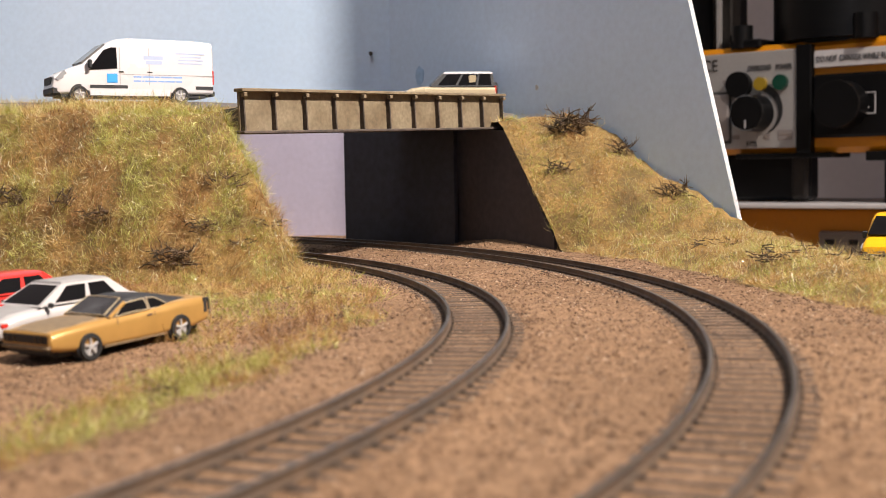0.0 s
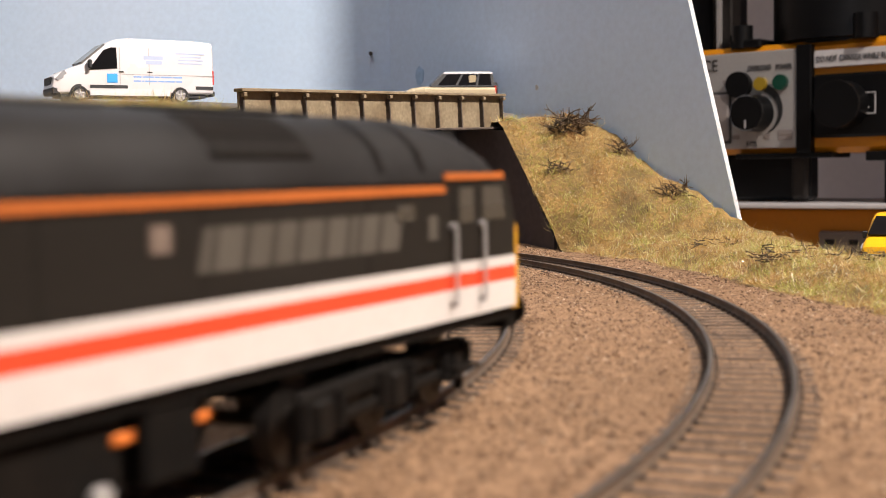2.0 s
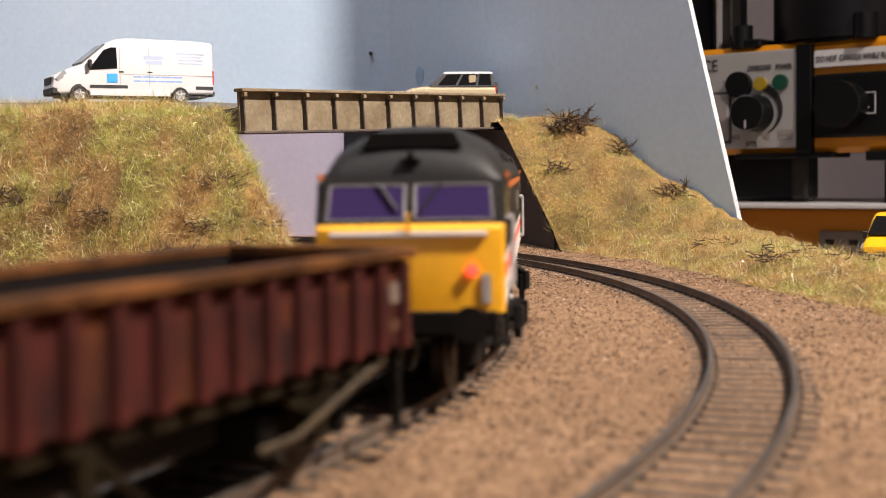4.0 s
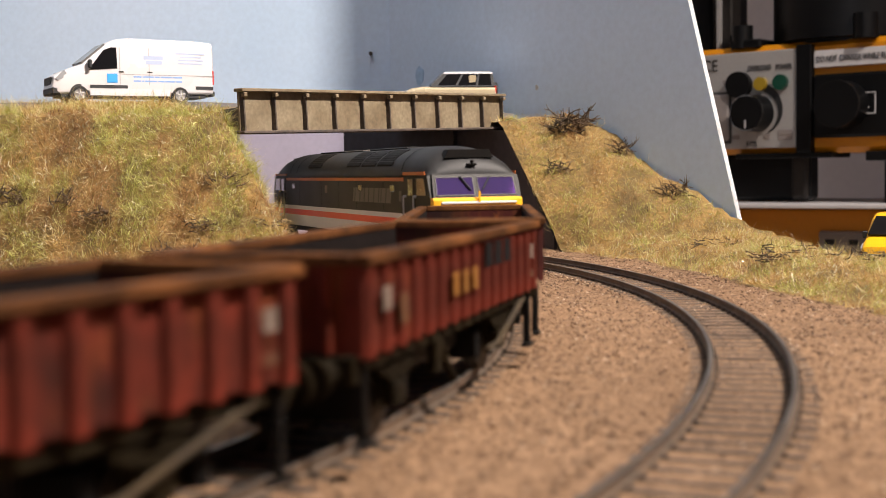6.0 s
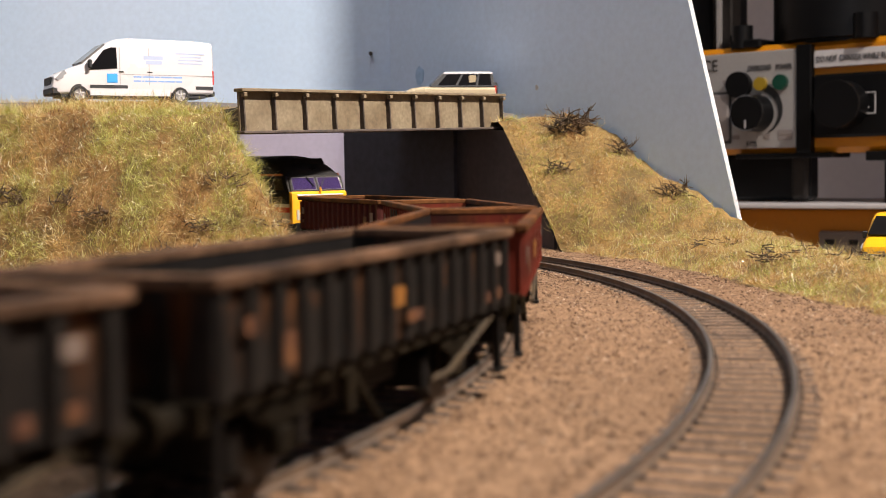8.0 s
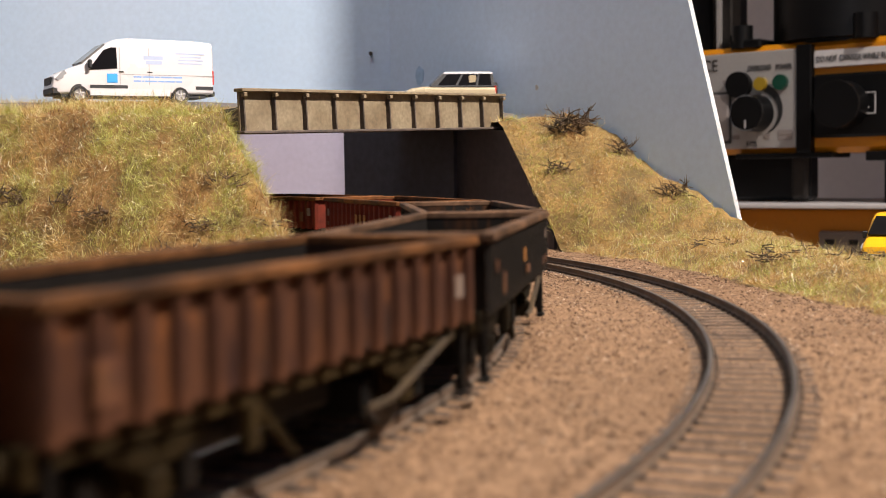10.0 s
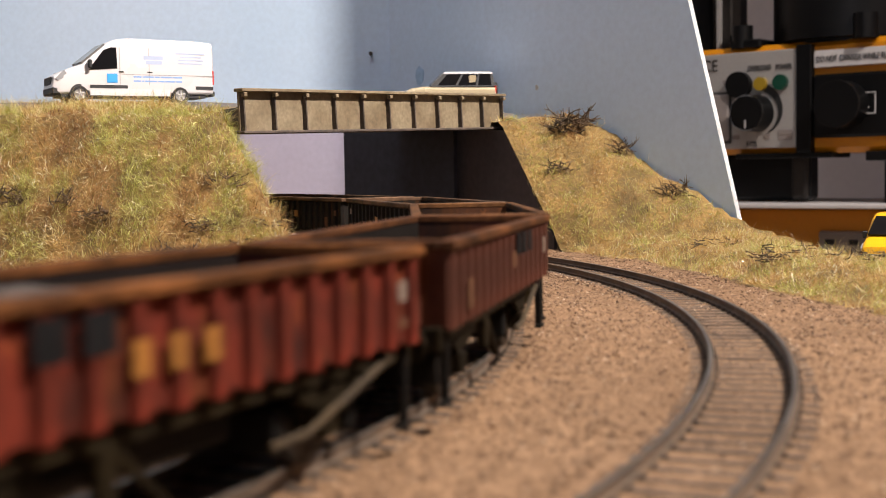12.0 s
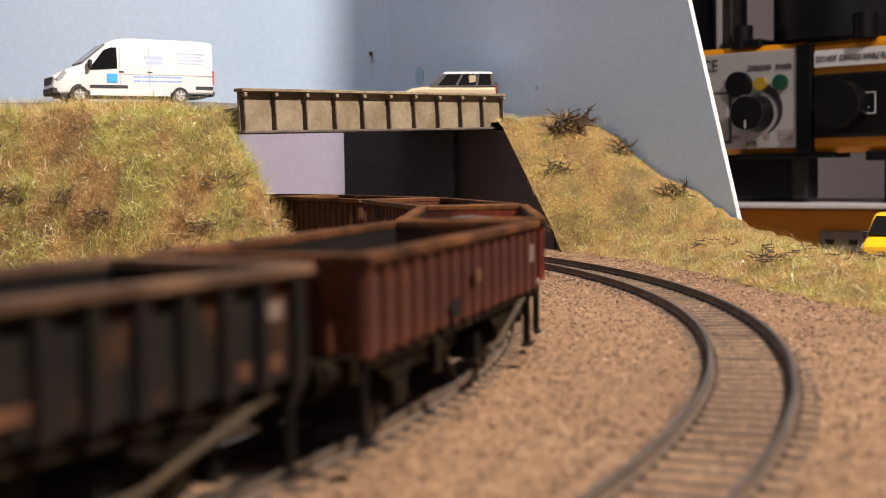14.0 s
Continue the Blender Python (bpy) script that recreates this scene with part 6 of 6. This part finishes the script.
def on_apron(x, y):
    o = -LINE_A.off(x, y)
    edge = 0.031 + 0.014 * smooth(0.42, 0.26, y) - 0.012 * smooth(0.45, 0.56, y) + 0.012 * wob(x, y, 26, 6)
    park = o > edge + 0.046 + 0.010 * wob(x, y, 30, 2) and y < 0.385 - 0.4 * (x + 0.10)
    thin = wob(x, y, 45, 11) > -0.45
    return o > edge and not park and thin and toe_left(x, y) < 0.004


meadow(scatter(ground_height, -0.22, -0.01, 0.17, 0.60, 80000, on_apron), [(-0.066, 0.451, 0.014), (-0.055, 0.316, 0.018), (-0.067, 0.248, 0.020), (-0.049, 0.489, 0.008), (-0.060, 0.276, 0.014)], [(-0.051, 0.282, 0.007), (-0.052, 0.384, 0.012), (-0.040, 0.400, 0.012), (-0.085, 0.419, 0.008), (-0.13, 0.53, 0.02)], "ground between the cars and the track", 0.0045, 0.7, 0.5, 12.0, -0.05)


def stones(name, count, x0, x1, y0, y1, size, mat, label, keep):
    verts, faces = [], []
    for _ in range(count):
        x, y = rng.uniform(x0, x1), rng.uniform(y0, y1)
        if not keep(x, y):
            continue
        z = ground_height(x, y)
        r = size * rng.uniform(0.45, 1.5)
        base = len(verts)
        m = Euler(rng.uniform(0, 6.28, 3)).to_matrix()
        for p in ((1, 0.2, 0), (-0.8, 0.3, 0.2), (0.1, 1, -0.1), (0, -0.9, 0.2), (0.1, 0, 0.8), (0, 0.1, -0.9)):
            q = m @ (Vector(p) * r)
            verts.append((x + q.x, y + q.y, z + q.z * 0.8 + r * 0.15))
        for f in ((0, 2, 4), (2, 1, 4), (1, 3, 4), (3, 0, 4), (2, 0, 5), (1, 2, 5), (3, 1, 5), (0, 3, 5)):
            faces.append(tuple(base + k for k in f))
    return tagged(from_arrays(name, verts, faces, mat), label, "ballast", kind="stuff")


def island_tone(mat):
    """Let every loose stone in the joined heap have its own tone."""
    nt = mat.node_tree
    geo, ramp = nt.nodes.new("ShaderNodeNewGeometry"), nt.nodes.new("ShaderNodeValToRGB")
    el = ramp.color_ramp.elements
    el.new(0.5)
    el.new(0.6)
    for e, (pos, col) in zip(el, ((0.0, (0.06, 0.034, 0.02)), (0.4, (0.19, 0.115, 0.066)), (0.93, (0.30, 0.19, 0.112)), (1.0, (0.55, 0.43, 0.31)))):
        e.position, e.color = pos, (*col, 1)
    nt.links.new(geo.outputs["Random Per Island"], ramp.inputs["Fac"])
    nt.links.new(ramp.outputs["Color"], nt.nodes["Principled BSDF"].inputs["Base Color"])


island_tone(M_STONE)


def off_rails(x, y):
    a, b = abs(LINE_A.off(x, y)), abs(LINE_B.off(x, y))
    return min(a, b) > 0.0105 or (min(a, b) < 0.0066 and (x * 7919 + y * 104729) % 1 < 0.35)


stones("ballast_stones", 34000, -0.12, 0.15, 0.14, 0.56, 0.00045, M_STONE, "loose crushed ballast stones in mixed browns", off_rails)
stones("ballast_stones", 18000, -0.10, 0.12, 0.50, 0.80, 0.0005, M_STONE, "loose crushed ballast stones in mixed browns", off_rails)


def shrub(x, y, z, size, label, count=14, spread=1.0, flat=0.6):
    """A dead woody shrub: crooked twigs that branch from one foot."""
    bm = bmesh.new()
    r = random.Random(int((x + 1) * 9973 + y * 7919))
    for _ in range(int(count * 1.6)):
        p = Vector((r.uniform(-0.55, 0.55) * size * spread, r.uniform(-0.3, 0.1) * size, r.uniform(-0.15, 0.30) * size))
        d = Vector((r.uniform(-1, 1) * spread, r.uniform(-0.7, 0.4), r.uniform(-0.3, 1) * flat)).normalized()
        w = size * 0.030
        for k in range(3):
            q = p + d * size * r.uniform(0.10, 0.22)
            add_rod(bm, p, q, w, 5, w * 0.72)
            if r.random() < 0.75:
                side = (d + Vector((r.uniform(-1, 1), r.uniform(-1, 1), r.uniform(-0.4, 0.8)))).normalized()
                add_rod(bm, q, q + side * size * r.uniform(0.10, 0.24), w * 0.6, 4, w * 0.3)
            d = (d + Vector((r.uniform(-0.7, 0.7), r.uniform(-0.7, 0.5), r.uniform(-0.5, 0.5)))).normalized()
            p, w = q, w * 0.75
    ob = part("shrub", bm, M_TWIG)
    ob.matrix_basis = pose(x, y, z)
    return tagged(ob, label, "shrub", "dead shrubs on the banks")


DEAD = "dark brown dead twiggy shrub on the "
for x, y, size, count, spread, flat in ((0.078, 0.764, 0.020, 34, 1.0, 0.7), (0.068, 0.738, 0.013, 16, 1.0, 0.5), (0.106, 0.752, 0.013, 18, 1.0, 0.7), (0.131, 0.718, 0.014, 20, 1.0, 0.7),
                                       (0.112, 0.707, 0.006, 6, 0.6, 1.0), (0.128, 0.600, 0.010, 12, 1.6, 0.2), (0.150, 0.560, 0.012, 12, 1.7, 0.2), (0.138, 0.520, 0.012, 14, 1.7, 0.2), (0.165, 0.500, 0.012, 12, 1.6, 0.2)):
    shrub(x, y, height_right(x, y) + 0.001, size, DEAD + "grassy bank below the bridge", count, spread, flat)
for x, y, size, count, spread, flat in ((-0.098, 0.577, 0.012, 8, 1.2, 0.5), (-0.112, 0.577, 0.007, 4, 1.0, 0.5), (-0.172, 0.578, 0.012, 14, 0.7, 0.8), (-0.155, 0.572, 0.011, 18, 1.2, 0.4), (-0.118, 0.556, 0.014, 30, 1.1, 0.4),
                                       (-0.160, 0.598, 0.007, 4, 0.8, 0.8), (-0.146, 0.598, 0.006, 3, 0.6, 0.9), (-0.108, 0.566, 0.010, 14, 1.2, 0.5), (-0.198, 0.590, 0.014, 18, 1.0, 0.6), (-0.090, 0.560, 0.008, 8, 1.6, 0.2), (-0.075, 0.566, 0.008, 8, 1.6, 0.2), (-0.150, 0.556, 0.009, 10, 1.4, 0.4)):
    shrub(x, y, height_left(x, y) + 0.001, size, DEAD + "steep road embankment", count, spread, flat)
for x, y, size, count in ((-0.030, 0.400, 0.006, 5), (-0.062, 0.286, 0.007, 10), (-0.052, 0.470, 0.006, 8), (-0.064, 0.490, 0.007, 8)):
    shrub(x, y, ground_height(x, y) + 0.0005, size, "small dark dead twig in the short grass", count, 1.4, 0.4)


# ---- movement ----
SPEED, START = 0.10969, -0.4582


def along(line, s, reach):
    """The pose of a vehicle whose two pivots stand on the line, reach before and behind s."""
    a, b = line.at(s - reach), line.at(s + reach)
    return pose((a[0] + b[0]) / 2, (a[1] + b[1]) / 2, 0.0, 0, 0, math.degrees(math.atan2(b[1] - a[1], b[0] - a[0])))


def motions():
    for thing, off, reach in TRAIN:
        rows = []
        for i in range(29):
            t = i * 0.5
            m = along(LINE_A, START + SPEED * t + off, reach)
            if thing is loco:
                m = m @ pose(0.119, 0, 0, 0, 0, -0.6 * smooth(5.0, 3.4, t)) @ pose(-0.119, 0, 0)
            rows.append((t, m))
        walk(thing, rows)
    for root, bog, x in BOGIES:
        rows = []
        for i in range(29):
            t = i * 0.5
            s = START + SPEED * t
            body = along(LINE_A, s, 0.074)
            here = along(LINE_A, s + x, 0.027)
            turn = (body.inverted() @ here).to_euler().z
            rows.append((t, pose(x, 0, 0, 0, 0, math.degrees(turn))))
        walk(bog, rows)
    step = 1 / 15
    for ws, x, r in WHEELSETS:
        rows = []
        for i in range(211):
            t = i * step
            if t > 14.0001:
                break
            rows.append((t, pose(x, 0, r, 0, 0, 0) @ Matrix.Rotation(SPEED * t / r, 4, "Y")))
        walk(ws, rows)


motions()
